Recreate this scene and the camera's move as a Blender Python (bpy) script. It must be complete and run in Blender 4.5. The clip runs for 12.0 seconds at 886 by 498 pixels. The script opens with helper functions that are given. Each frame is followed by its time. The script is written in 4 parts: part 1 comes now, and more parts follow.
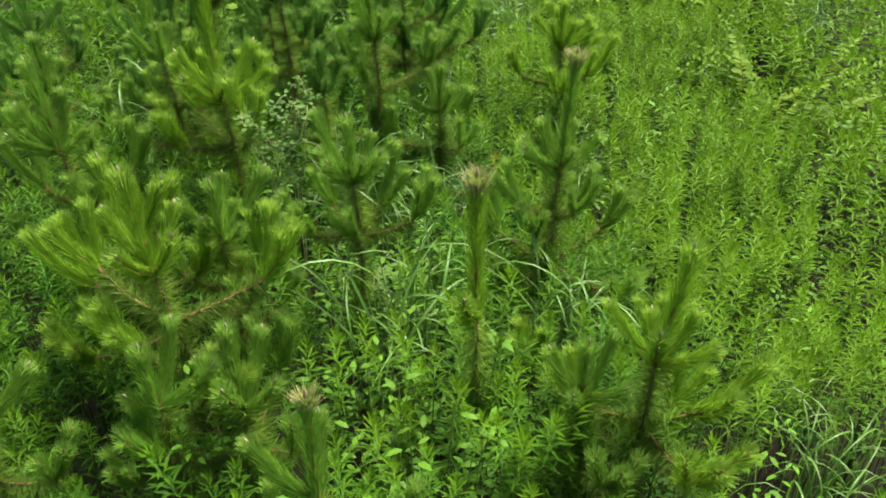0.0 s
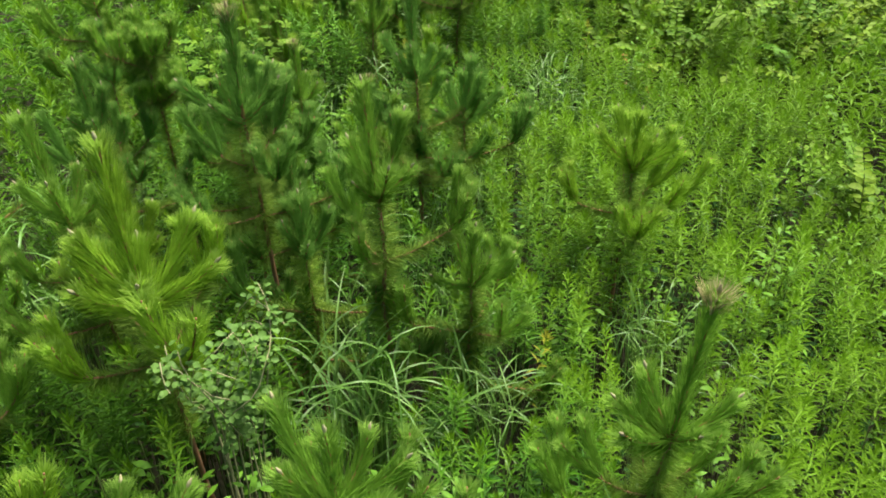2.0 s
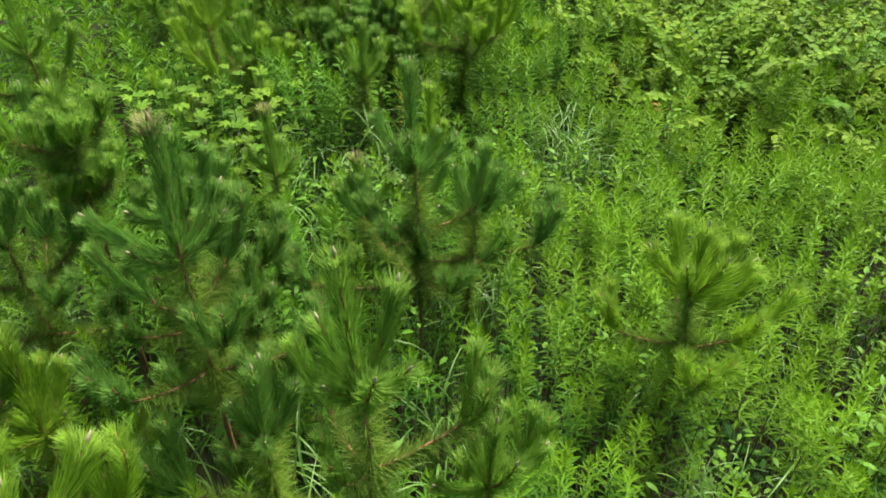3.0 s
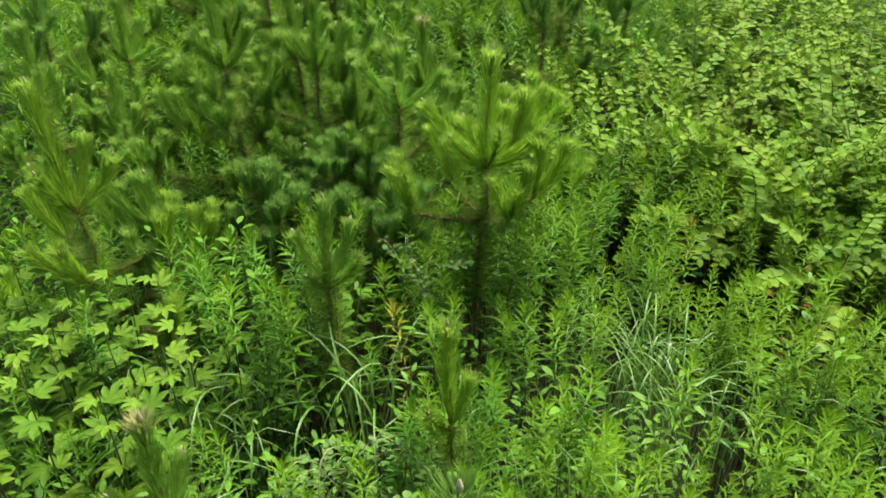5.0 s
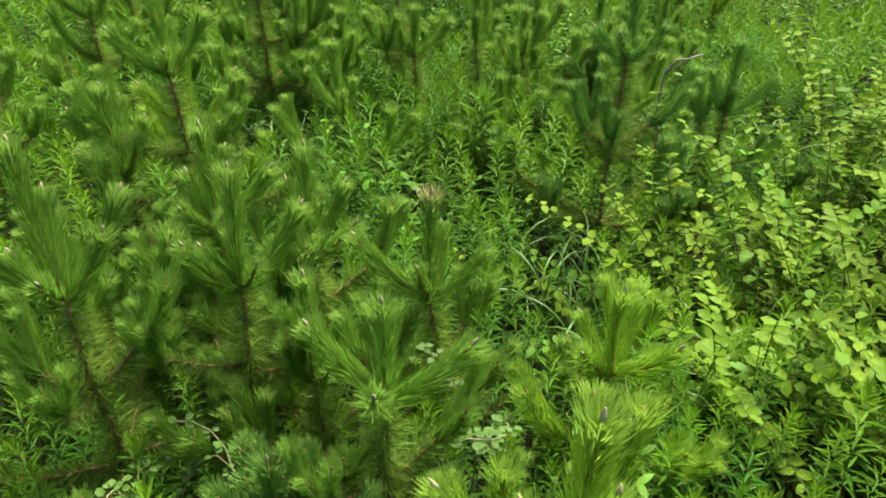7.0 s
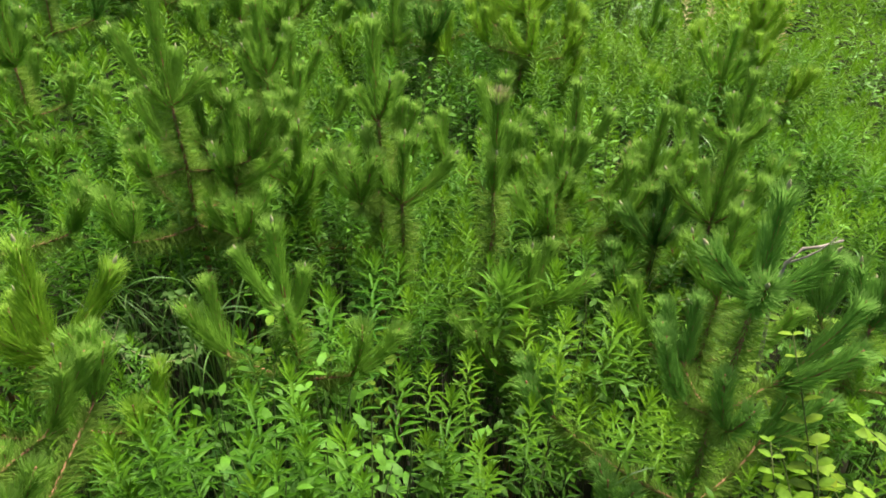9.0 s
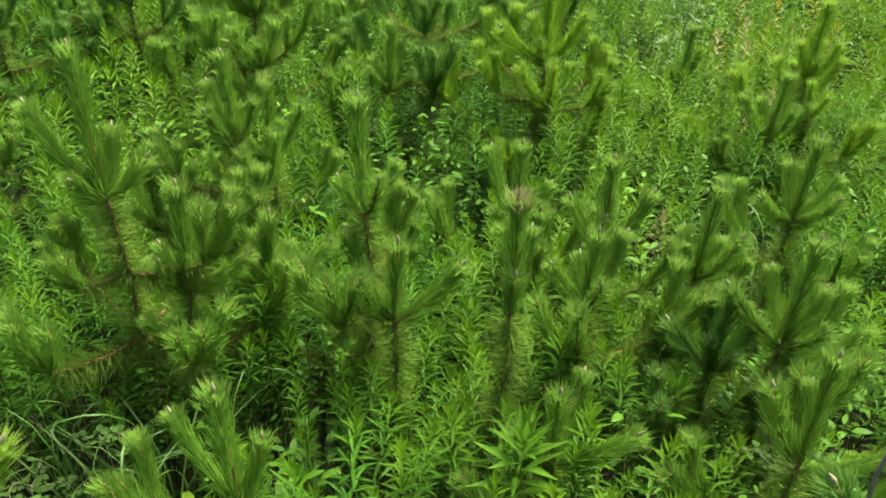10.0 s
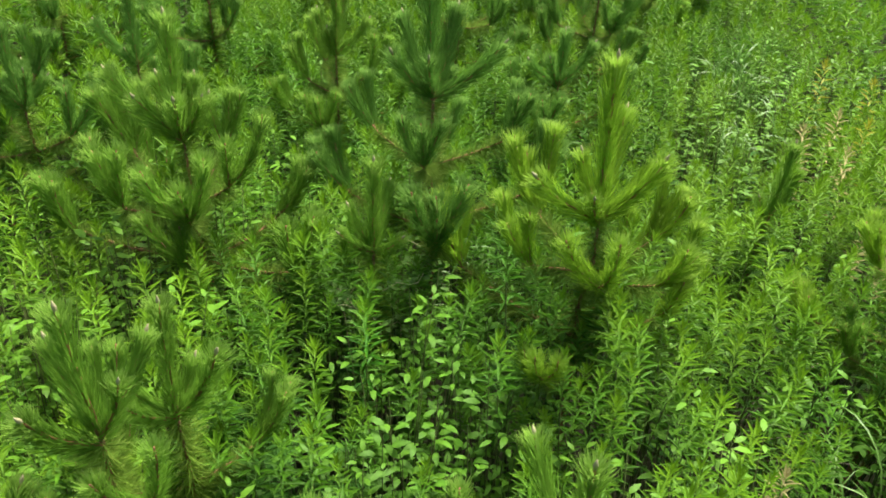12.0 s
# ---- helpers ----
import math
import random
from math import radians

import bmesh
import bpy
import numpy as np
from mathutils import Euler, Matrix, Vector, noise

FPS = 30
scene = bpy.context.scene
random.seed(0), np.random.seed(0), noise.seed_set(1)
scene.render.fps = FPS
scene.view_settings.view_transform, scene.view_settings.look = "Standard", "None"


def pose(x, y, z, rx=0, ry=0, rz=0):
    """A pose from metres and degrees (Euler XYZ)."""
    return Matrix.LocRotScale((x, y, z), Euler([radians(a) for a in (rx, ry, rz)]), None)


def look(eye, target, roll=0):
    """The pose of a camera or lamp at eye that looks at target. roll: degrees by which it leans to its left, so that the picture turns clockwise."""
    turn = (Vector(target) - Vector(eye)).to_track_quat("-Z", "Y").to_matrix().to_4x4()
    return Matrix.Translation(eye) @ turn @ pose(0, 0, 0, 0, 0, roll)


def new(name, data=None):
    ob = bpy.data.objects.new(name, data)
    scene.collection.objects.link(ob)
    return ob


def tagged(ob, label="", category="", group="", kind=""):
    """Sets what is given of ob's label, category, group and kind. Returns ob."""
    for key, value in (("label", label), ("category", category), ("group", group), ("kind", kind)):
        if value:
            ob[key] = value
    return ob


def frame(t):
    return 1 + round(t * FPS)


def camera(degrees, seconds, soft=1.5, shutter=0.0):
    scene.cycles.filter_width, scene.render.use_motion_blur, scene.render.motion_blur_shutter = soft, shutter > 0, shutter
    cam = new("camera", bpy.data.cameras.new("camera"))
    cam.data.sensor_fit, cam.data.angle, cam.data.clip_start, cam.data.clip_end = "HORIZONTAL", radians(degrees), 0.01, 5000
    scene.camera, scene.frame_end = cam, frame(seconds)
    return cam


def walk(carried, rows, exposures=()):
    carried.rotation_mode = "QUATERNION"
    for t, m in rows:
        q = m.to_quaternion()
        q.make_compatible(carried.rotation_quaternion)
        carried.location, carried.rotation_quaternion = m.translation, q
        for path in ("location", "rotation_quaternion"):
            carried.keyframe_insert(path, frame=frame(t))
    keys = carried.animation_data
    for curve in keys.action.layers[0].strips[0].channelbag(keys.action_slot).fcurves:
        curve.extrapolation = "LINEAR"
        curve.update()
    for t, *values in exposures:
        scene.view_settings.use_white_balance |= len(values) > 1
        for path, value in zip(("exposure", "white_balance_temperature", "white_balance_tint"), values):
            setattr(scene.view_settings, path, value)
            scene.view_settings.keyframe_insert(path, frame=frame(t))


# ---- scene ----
cam = camera(57.0, 12.0, 1.75)
PATH = [
    (0, (0.22, -0.718, 3.261), (0.141, 0.897, 2.085), -0.9),
    (0.5, (0.159, -0.266, 3.248), (0.079, 1.347, 2.068), -0.6),
    (1, (0.124, 0.109, 3.224), (0.038, 1.724, 2.048), -0.6),
    (1.5, (0.084, 0.467, 3.212), (-0.005, 2.082, 2.035), -0.7),
    (2, (0.051, 0.872, 3.199), (-0.041, 2.483, 2.017), -0.6),
    (2.5, (0.011, 1.353, 3.178), (-0.079, 2.959, 1.989), -0.4),
    (3, (-0.035, 1.853, 3.156), (-0.117, 3.452, 1.958), 0.0),
    (3.2, (-0.053, 2.068, 3.146), (-0.133, 3.662, 1.941), 0.2),
    (4.8, (-0.294, 3.551, 2.826), (-0.293, 5.228, 1.737), -0.5),
    (5, (-0.305, 3.753, 2.826), (-0.301, 5.431, 1.737), -0.4),
    (5.5, (-0.314, 4.243, 2.774), (-0.311, 5.922, 1.687), -0.4),
    (6, (-0.331, 4.734, 2.702), (-0.323, 6.411, 1.612), -0.0),
    (6.5, (-0.337, 5.208, 2.709), (-0.334, 6.885, 1.619), 0.0),
    (7, (-0.363, 5.679, 2.718), (-0.352, 7.354, 1.626), 0.4),
    (7.5, (-0.395, 6.162, 2.75), (-0.369, 7.822, 1.635), 0.8),
    (7.7, (-0.404, 6.369, 2.742), (-0.369, 8.027, 1.624), 1.3),
    (9.3, (-0.388, 7.404, 2.706), (-0.355, 9.075, 1.608), 2.1),
    (9.5, (-0.387, 7.539, 2.7), (-0.356, 9.21, 1.603), 2.2),
    (10, (-0.39, 7.907, 2.686), (-0.363, 9.582, 1.593), 2.2),
    (10.5, (-0.398, 8.332, 2.691), (-0.369, 10.002, 1.592), 2.5),
    (11, (-0.399, 8.714, 2.672), (-0.374, 10.391, 1.582), 2.4),
    (11.5, (-0.404, 9.049, 2.671), (-0.38, 10.728, 1.585), 2.3),
    (12, (-0.412, 9.35, 2.656), (-0.389, 11.038, 1.582), 2.1),
]
# the exposure creeps up as the darker pines fill the view
walk(cam, [(t, look(eye, target, roll)) for t, eye, target, roll in PATH], [(0, 1.66), (3, 1.71), (5, 1.72), (7, 1.77), (9.5, 1.82), (12, 1.84)])

# ---- light: a bright overcast sky ----
world = bpy.data.worlds.new("sky")
scene.world = world
world.use_nodes = True
wn = world.node_tree
sky = wn.nodes.new("ShaderNodeTexSky")
sky.sky_type, sky.sun_disc = "NISHITA", False
SUN_UP, SUN_ROUND = radians(64), radians(35)
sky.sun_elevation, sky.sun_rotation = SUN_UP, SUN_ROUND
sky.air_density, sky.dust_density = 1.0, 4.0
wn.links.new(sky.outputs[0], wn.nodes["Background"].inputs[0])
wn.nodes["Background"].inputs[1].default_value = 0.08
sun = new("sun", bpy.data.lights.new("sun", "SUN"))
sun.data.energy, sun.data.angle, sun.data.color = 4.4, radians(30), (1.0, 0.91, 0.9)
sun.matrix_world = look((0, 0, 30), (-12 * math.sin(SUN_ROUND), -12 * math.cos(SUN_ROUND), 30 - 12 * math.tan(SUN_UP)))


# ---- materials ----
def leaf_material(name, colour, warm, rough=0.45, through_light=0.35, spread=0.25, grain=60.0, tip=None, wear=(0.14, 0.09, 0.03), worn=0.0, gloss=0.1):
    """Living leaf: two tones mixed by the plant's own tone, mottling at two scales, light passing through the blade."""
    m = bpy.data.materials.new(name)
    m.use_nodes = True
    t = m.node_tree
    n, l = t.nodes, t.links
    n.clear()
    out = n.new("ShaderNodeOutputMaterial")
    tone = n.new("ShaderNodeAttribute")
    tone.attribute_name = "tone"
    info = n.new("ShaderNodeObjectInfo")
    add = n.new("ShaderNodeMath")
    add.operation = "MULTIPLY_ADD"
    l.new(info.outputs["Random"], add.inputs[0])
    add.inputs[1].default_value = 0.3
    l.new(tone.outputs["Fac"], add.inputs[2])
    mix = n.new("ShaderNodeMix")
    mix.data_type = "RGBA"
    mix.inputs["A"].default_value, mix.inputs["B"].default_value = (*colour, 1), (*warm, 1)
    l.new(add.outputs[0], mix.inputs["Factor"])
    geo = n.new("ShaderNodeNewGeometry")
    big = n.new("ShaderNodeTexNoise")
    big.inputs["Scale"].default_value = 1.7
    l.new(geo.outputs["Position"], big.inputs["Vector"])
    fine = n.new("ShaderNodeTexNoise")
    fine.inputs["Scale"].default_value = grain
    l.new(geo.outputs["Position"], fine.inputs["Vector"])
    s = n.new("ShaderNodeMath")
    s.operation = "ADD"
    l.new(big.outputs[0], s.inputs[0])
    l.new(fine.outputs[0], s.inputs[1])
    rng = n.new("ShaderNodeMapRange")
    rng.inputs[1].default_value, rng.inputs[2].default_value = 0.7, 1.3
    rng.inputs[3].default_value, rng.inputs[4].default_value = 1 - spread, 1 + spread
    l.new(s.outputs[0], rng.inputs[0])
    hsv = n.new("ShaderNodeHueSaturation")
    l.new(mix.outputs["Result"], hsv.inputs["Color"])
    l.new(rng.outputs[0], hsv.inputs["Value"])
    colour_out = hsv.outputs[0]
    if worn:
        spot = n.new("ShaderNodeTexNoise")
        spot.inputs["Scale"].default_value = 9.0
        l.new(geo.outputs["Position"], spot.inputs["Vector"])
        r2 = n.new("ShaderNodeMapRange")
        r2.inputs[1].default_value, r2.inputs[2].default_value = 0.66, 0.74
        r2.inputs[4].default_value = worn
        l.new(spot.outputs[0], r2.inputs[0])
        m2 = n.new("ShaderNodeMix")
        m2.data_type = "RGBA"
        m2.inputs["B"].default_value = (*wear, 1)
        l.new(colour_out, m2.inputs["A"])
        l.new(r2.outputs[0], m2.inputs["Factor"])
        colour_out = m2.outputs["Result"]
    if tip:
        along = n.new("ShaderNodeAttribute")
        along.attribute_name = "along"
        r3 = n.new("ShaderNodeMapRange")
        r3.inputs[1].default_value, r3.inputs[2].default_value = 0.86, 0.99
        l.new(along.outputs["Fac"], r3.inputs[0])
        m3 = n.new("ShaderNodeMix")
        m3.data_type = "RGBA"
        m3.inputs["B"].default_value = (*tip, 1)
        l.new(colour_out, m3.inputs["A"])
        l.new(r3.outputs[0], m3.inputs["Factor"])
        r4 = n.new("ShaderNodeMapRange")
        r4.inputs[1].default_value, r4.inputs[2].default_value = -0.2, -0.8
        l.new(along.outputs["Fac"], r4.inputs[0])
        m4 = n.new("ShaderNodeMix")
        m4.data_type = "RGBA"
        m4.inputs["B"].default_value = (0.125, 0.21, 0.028, 1)
        l.new(m3.outputs["Result"], m4.inputs["A"])
        l.new(r4.outputs[0], m4.inputs["Factor"])
        colour_out = m4.outputs["Result"]
    bsdf = n.new("ShaderNodeBsdfPrincipled")
    bsdf.inputs["Roughness"].default_value = rough
    bsdf.inputs["Specular IOR Level"].default_value = gloss
    l.new(colour_out, bsdf.inputs["Base Color"])
    back = n.new("ShaderNodeBsdfTranslucent")
    l.new(colour_out, back.inputs["Color"])
    both = n.new("ShaderNodeMixShader")
    both.inputs[0].default_value = through_light
    l.new(bsdf.outputs[0], both.inputs[1])
    l.new(back.outputs[0], both.inputs[2])
    l.new(both.outputs[0], out.inputs[0])
    return m


def rough_material(name, colour, other, scale=25.0, rough=0.85, bump=0.3, fine=160.0):
    """Bark, soil, bud: two noise scales in colour and relief."""
    m = bpy.data.materials.new(name)
    m.use_nodes = True
    t = m.node_tree
    n, l = t.nodes, t.links
    b = n["Principled BSDF"]
    geo = n.new("ShaderNodeNewGeometry")
    a = n.new("ShaderNodeTexNoise")
    a.inputs["Scale"].default_value, a.inputs["Detail"].default_value = scale, 4
    l.new(geo.outputs["Position"], a.inputs["Vector"])
    ramp = n.new("ShaderNodeMapRange")
    ramp.inputs[1].default_value, ramp.inputs[2].default_value = 0.35, 0.65
    l.new(a.outputs[0], ramp.inputs[0])
    mix = n.new("ShaderNodeMix")
    mix.data_type = "RGBA"
    mix.inputs["A"].default_value, mix.inputs["B"].default_value = (*colour, 1), (*other, 1)
    l.new(ramp.outputs[0], mix.inputs["Factor"])
    l.new(mix.outputs["Result"], b.inputs["Base Color"])
    f = n.new("ShaderNodeTexNoise")
    f.inputs["Scale"].default_value = fine
    l.new(geo.outputs["Position"], f.inputs["Vector"])
    bp = n.new("ShaderNodeBump")
    bp.inputs["Strength"].default_value, bp.inputs["Distance"].default_value = bump, 0.004
    l.new(f.outputs[0], bp.inputs["Height"])
    l.new(bp.outputs[0], b.inputs["Normal"])
    b.inputs["Roughness"].default_value = rough
    b.inputs["Specular IOR Level"].default_value = 0.12
    return m


M_NEEDLE = {
    "bright": leaf_material("bright_needles", (0.158, 0.31, 0.019), (0.195, 0.345, 0.022), 0.8, 0.5, tip=(0.26, 0.40, 0.07), gloss=0.06),
    "mid": leaf_material("green_needles", (0.12, 0.26, 0.024), (0.15, 0.295, 0.028), 0.8, 0.5, tip=(0.23, 0.365, 0.07), gloss=0.06),
    "dark": leaf_material("dark_needles", (0.082, 0.2, 0.026), (0.104, 0.235, 0.03), 0.8, 0.5, tip=(0.19, 0.32, 0.068), gloss=0.06),
}
M_OLD = leaf_material("older_needles", (0.12, 0.235, 0.022), (0.175, 0.28, 0.032), 0.5, 0.42, worn=0.25, wear=(0.166, 0.165, 0.03))
M_BARK = rough_material("pine_bark", (0.25, 0.135, 0.062), (0.18, 0.095, 0.045), 40.0)
M_SHOOT = leaf_material("green_shoot_bark", (0.22, 0.13, 0.045), (0.27, 0.14, 0.05), 0.7, 0.1)
M_BUD = rough_material("resinous_bud", (0.242, 0.248, 0.121), (0.22, 0.198, 0.099), 80.0, 0.9)
M_DRYBUD = rough_material("browned_shoot_tip", (0.16, 0.138, 0.05), (0.22, 0.198, 0.094), 60.0, 0.9)
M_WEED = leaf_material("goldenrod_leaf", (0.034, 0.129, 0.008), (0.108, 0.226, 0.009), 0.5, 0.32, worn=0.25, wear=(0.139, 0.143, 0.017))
M_STEM = leaf_material("weed_stem", (0.035, 0.075, 0.015), (0.07, 0.09, 0.022), 0.6, 0.1)
# undergrowth: shade of the weeds above is put into this dark green
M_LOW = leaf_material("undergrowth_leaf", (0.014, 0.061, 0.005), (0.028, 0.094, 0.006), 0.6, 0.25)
M_VINE = leaf_material("vine_leaf", (0.05, 0.15, 0.011), (0.088, 0.205, 0.014), 0.5, 0.33)
M_BUSH = leaf_material("oval_leaflet", (0.068, 0.175, 0.01), (0.132, 0.22, 0.012), 0.6, 0.36, worn=0.25, wear=(0.27, 0.25, 0.02))
M_LOBED = leaf_material("lobed_leaf", (0.066, 0.155, 0.01), (0.108, 0.205, 0.013), 0.6, 0.35)
M_GRASS = leaf_material("grass_blade", (0.075, 0.18, 0.024), (0.125, 0.24, 0.042), 0.4, 0.35, worn=0.3, wear=(0.24, 0.24, 0.09), gloss=0.3)
M_DRY = leaf_material("dry_leaf", (0.187, 0.088, 0.019), (0.231, 0.132, 0.028), 0.7, 0.2)
M_YELLOW = leaf_material("yellow_leaf", (0.2, 0.24, 0.02), (0.27, 0.27, 0.025), 0.5, 0.3)
M_STRAW = leaf_material("straw_leaf", (0.25, 0.235, 0.085), (0.35, 0.32, 0.14), 0.7, 0.2)
M_FERN = leaf_material("pinnate_leaf", (0.024, 0.088, 0.007), (0.037, 0.116, 0.01), 0.7, 0.2)
M_PALE = leaf_material("pale_creeper_leaf", (0.06, 0.135, 0.022), (0.085, 0.17, 0.03), 0.5, 0.32)
M_RUNNER = leaf_material("pale_runner", (0.209, 0.231, 0.099), (0.264, 0.253, 0.121), 0.6, 0.1)
M_TWIG = rough_material("dry_grey_twig", (0.165, 0.138, 0.099), (0.231, 0.198, 0.149), 30.0)
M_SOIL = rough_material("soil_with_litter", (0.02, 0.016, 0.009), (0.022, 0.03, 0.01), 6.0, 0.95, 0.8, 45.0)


# ---- mesh helpers ----
rng_np = np.random.default_rng(7)


def rand(a, b, n=None):
    return rng_np.uniform(a, b, n)


def make_mesh(name, verts, faces, material, tone=None, along=None, smooth=False):
    """A mesh from vertex and triangle arrays, with the plant's tone and the place along the shoot as attributes."""
    me = bpy.data.meshes.new(name)
    nv, nf = len(verts), len(faces)
    me.vertices.add(nv)
    me.vertices.foreach_set("co", np.ascontiguousarray(verts, dtype=np.float32).ravel())
    me.loops.add(nf * 3)
    me.loops.foreach_set("vertex_index", np.ascontiguousarray(faces, dtype=np.int32).ravel())
    me.polygons.add(nf)
    me.polygons.foreach_set("loop_start", np.arange(0, nf * 3, 3, dtype=np.int32))
    for key, values in (("tone", tone), ("along", along)):
        if values is not None:
            at = me.attributes.new(key, "FLOAT", "POINT")
            at.data.foreach_set("value", np.ascontiguousarray(values, dtype=np.float32))
    me.materials.append(material)
    me.update(calc_edges=True)
    if smooth:
        me.polygons.foreach_set("use_smooth", np.ones(nf, dtype=bool))
    return me


def join(parts):
    """Stacks (verts, faces, along) pieces into one."""
    vs, fs, als, k = [], [], [], 0
    for v, f, a in parts:
        vs.append(v), fs.append(f + k), als.append(a)
        k += len(v)
    return np.vstack(vs), np.vstack(fs), np.concatenate(als)


def unit(a):
    return a / np.maximum(np.linalg.norm(a, axis=-1, keepdims=True), 1e-9)


def tube(pts, radii, sides=6):
    """A tapered stem along a line of points."""
    pts = np.asarray(pts, float)
    tan = unit(np.gradient(pts, axis=0))
    ref = np.where(np.abs(tan[:, 2:3]) > 0.9, np.array([[1.0, 0, 0]]), np.array([[0, 0, 1.0]]))
    u = unit(np.cross(tan, ref))
    w = np.cross(tan, u)
    ang = np.linspace(0, 2 * np.pi, sides, endpoint=False)
    ring = u[:, None] * np.cos(ang)[None, :, None] + w[:, None] * np.sin(ang)[None, :, None]
    v = (pts[:, None] + ring * np.asarray(radii)[:, None, None]).reshape(-1, 3)
    f = []
    for i in range(len(pts) - 1):
        for j in range(sides):
            a, b = i * sides + j, i * sides + (j + 1) % sides
            f += [(a, b, b + sides), (a, b + sides, a + sides)]
    top = len(v)
    v = np.vstack([v, pts[-1:] + tan[-1:] * radii[-1]])
    f += [(top - sides + j, top - sides + (j + 1) % sides, top) for j in range(sides)]
    return v, np.array(f), np.repeat(np.linspace(0, 1, len(pts)), sides).tolist() + [1.0]


NEEDLE, DENSE = 0.07, 2100


def needles(pts, per_metre, length, start=0.0, spread=(0.14, 0.4), width=0.0039, stop=1.0, old=False):
    """Needles round a shoot, each a thin blade that leans forward. A fresh shoot is an even brush with a flat pale end;
    old needles stand off the wood and sag."""
    pts = np.asarray(pts, float)
    seg = np.linalg.norm(np.diff(pts, axis=0), axis=1)
    total = seg.sum()
    n = max(60, int(per_metre * total * (stop - start)))
    s = rand(start, stop, n)
    if not old:
        s[:n // 9] = rand(1 - 0.03 / total, 1.0, n // 9)
    cum = np.concatenate([[0], np.cumsum(seg)]) / total
    base = np.stack([np.interp(s, cum, pts[:, i]) for i in range(3)], 1)
    tg = unit(np.gradient(pts, axis=0))
    tan = unit(np.stack([np.interp(s, cum, tg[:, i]) for i in range(3)], 1))
    r = unit(rng_np.normal(size=(n, 3)))
    rad = unit(r - tan * (r * tan).sum(1, keepdims=True))
    ang = rand(spread[0], spread[1], n)
    ln = length * rand(0.85, 1.08, n)
    if not old:
        base = base + rad * rand(0.002, 0.026, n)[:, None]
        room = (1 - s) * total + length * rand(0.16, 0.32, n)
        ang = np.maximum(ang, np.minimum(np.arccos(np.clip(room / ln, 0, 1)), rand(0.3, 0.7, n)))
        ln = np.minimum(ln, room / np.cos(ang))
    d = tan * np.cos(ang)[:, None] + rad * np.sin(ang)[:, None]
    side = unit(np.cross(d, rad + rng_np.normal(0, 0.9 if old else 0.22, (n, 3))))
    sag = rand(0.1, 0.35, n) if old else rand(0.0, 0.06, n)
    tip = base + d * ln[:, None] + np.array([0, 0, -1.0]) * (ln * sag)[:, None]
    v = np.stack([base - side * width * 0.5, base + side * width * 0.5, tip + side * width * 0.15], 1).reshape(-1, 3)
    if old:
        al = np.full(3 * n, -1.0)
    else:
        al = np.repeat(np.minimum(s, 0.86), 3)
        al[2::3] = np.where(s * total + ln * np.cos(ang) > total, rand(0.9, 1.0, n), al[2::3])
    return v, np.arange(n * 3).reshape(-1, 3), al


def leaf_set(base, out, up, length, width, fold=0.25, droop=0.2, wide_at=0.45):
    """Many pointed leaves at once: a blade folded on its midrib."""
    n = len(base)
    out, up = unit(out), unit(up)
    side = unit(np.cross(out, up))
    up = np.cross(side, out)
    L, W = np.broadcast_to(length, n)[:, None], np.broadcast_to(width, n)[:, None]
    mid = base + out * L * wide_at
    tip = base + out * L - np.array([0, 0, 1.0]) * L * np.broadcast_to(droop, n)[:, None]
    v = np.stack([base, mid + side * W / 2 + up * W * fold, tip, mid - side * W / 2 + up * W * fold], 1).reshape(-1, 3)
    f = np.array([(0, 2, 1), (0, 3, 2)])
    return v, (f[None] + 4 * np.arange(n)[:, None, None]).reshape(-1, 3), np.tile([0, 0.5, 1.0, 0.5], n)


def oval_leaf_set(base, out, up, length, width, fold=0.14, droop=0.12):
    """Small pointed oval leaves: four triangles each."""
    n = len(base)
    out, up = unit(out), unit(up)
    side = unit(np.cross(out, up))
    up = np.cross(side, out)
    L, W = np.broadcast_to(length, n)[:, None], np.broadcast_to(width, n)[:, None]
    a, b, dz = base + out * L * 0.28, base + out * L * 0.66, np.array([0, 0, -1.0])
    rows = [base, a + side * W * 0.45 + up * W * fold, a - side * W * 0.45 + up * W * fold,
            b + side * W * 0.4 + up * W * fold + dz * L * droop * 0.4, b - side * W * 0.4 + up * W * fold + dz * L * droop * 0.4, base + out * L + dz * L * droop]
    f = np.array([(0, 2, 1), (1, 2, 4), (1, 4, 3), (3, 4, 5)])
    return np.stack(rows, 1).reshape(-1, 3), (f[None] + 6 * np.arange(n)[:, None, None]).reshape(-1, 3), np.tile([0, .3, .3, .7, .7, 1.0], n)


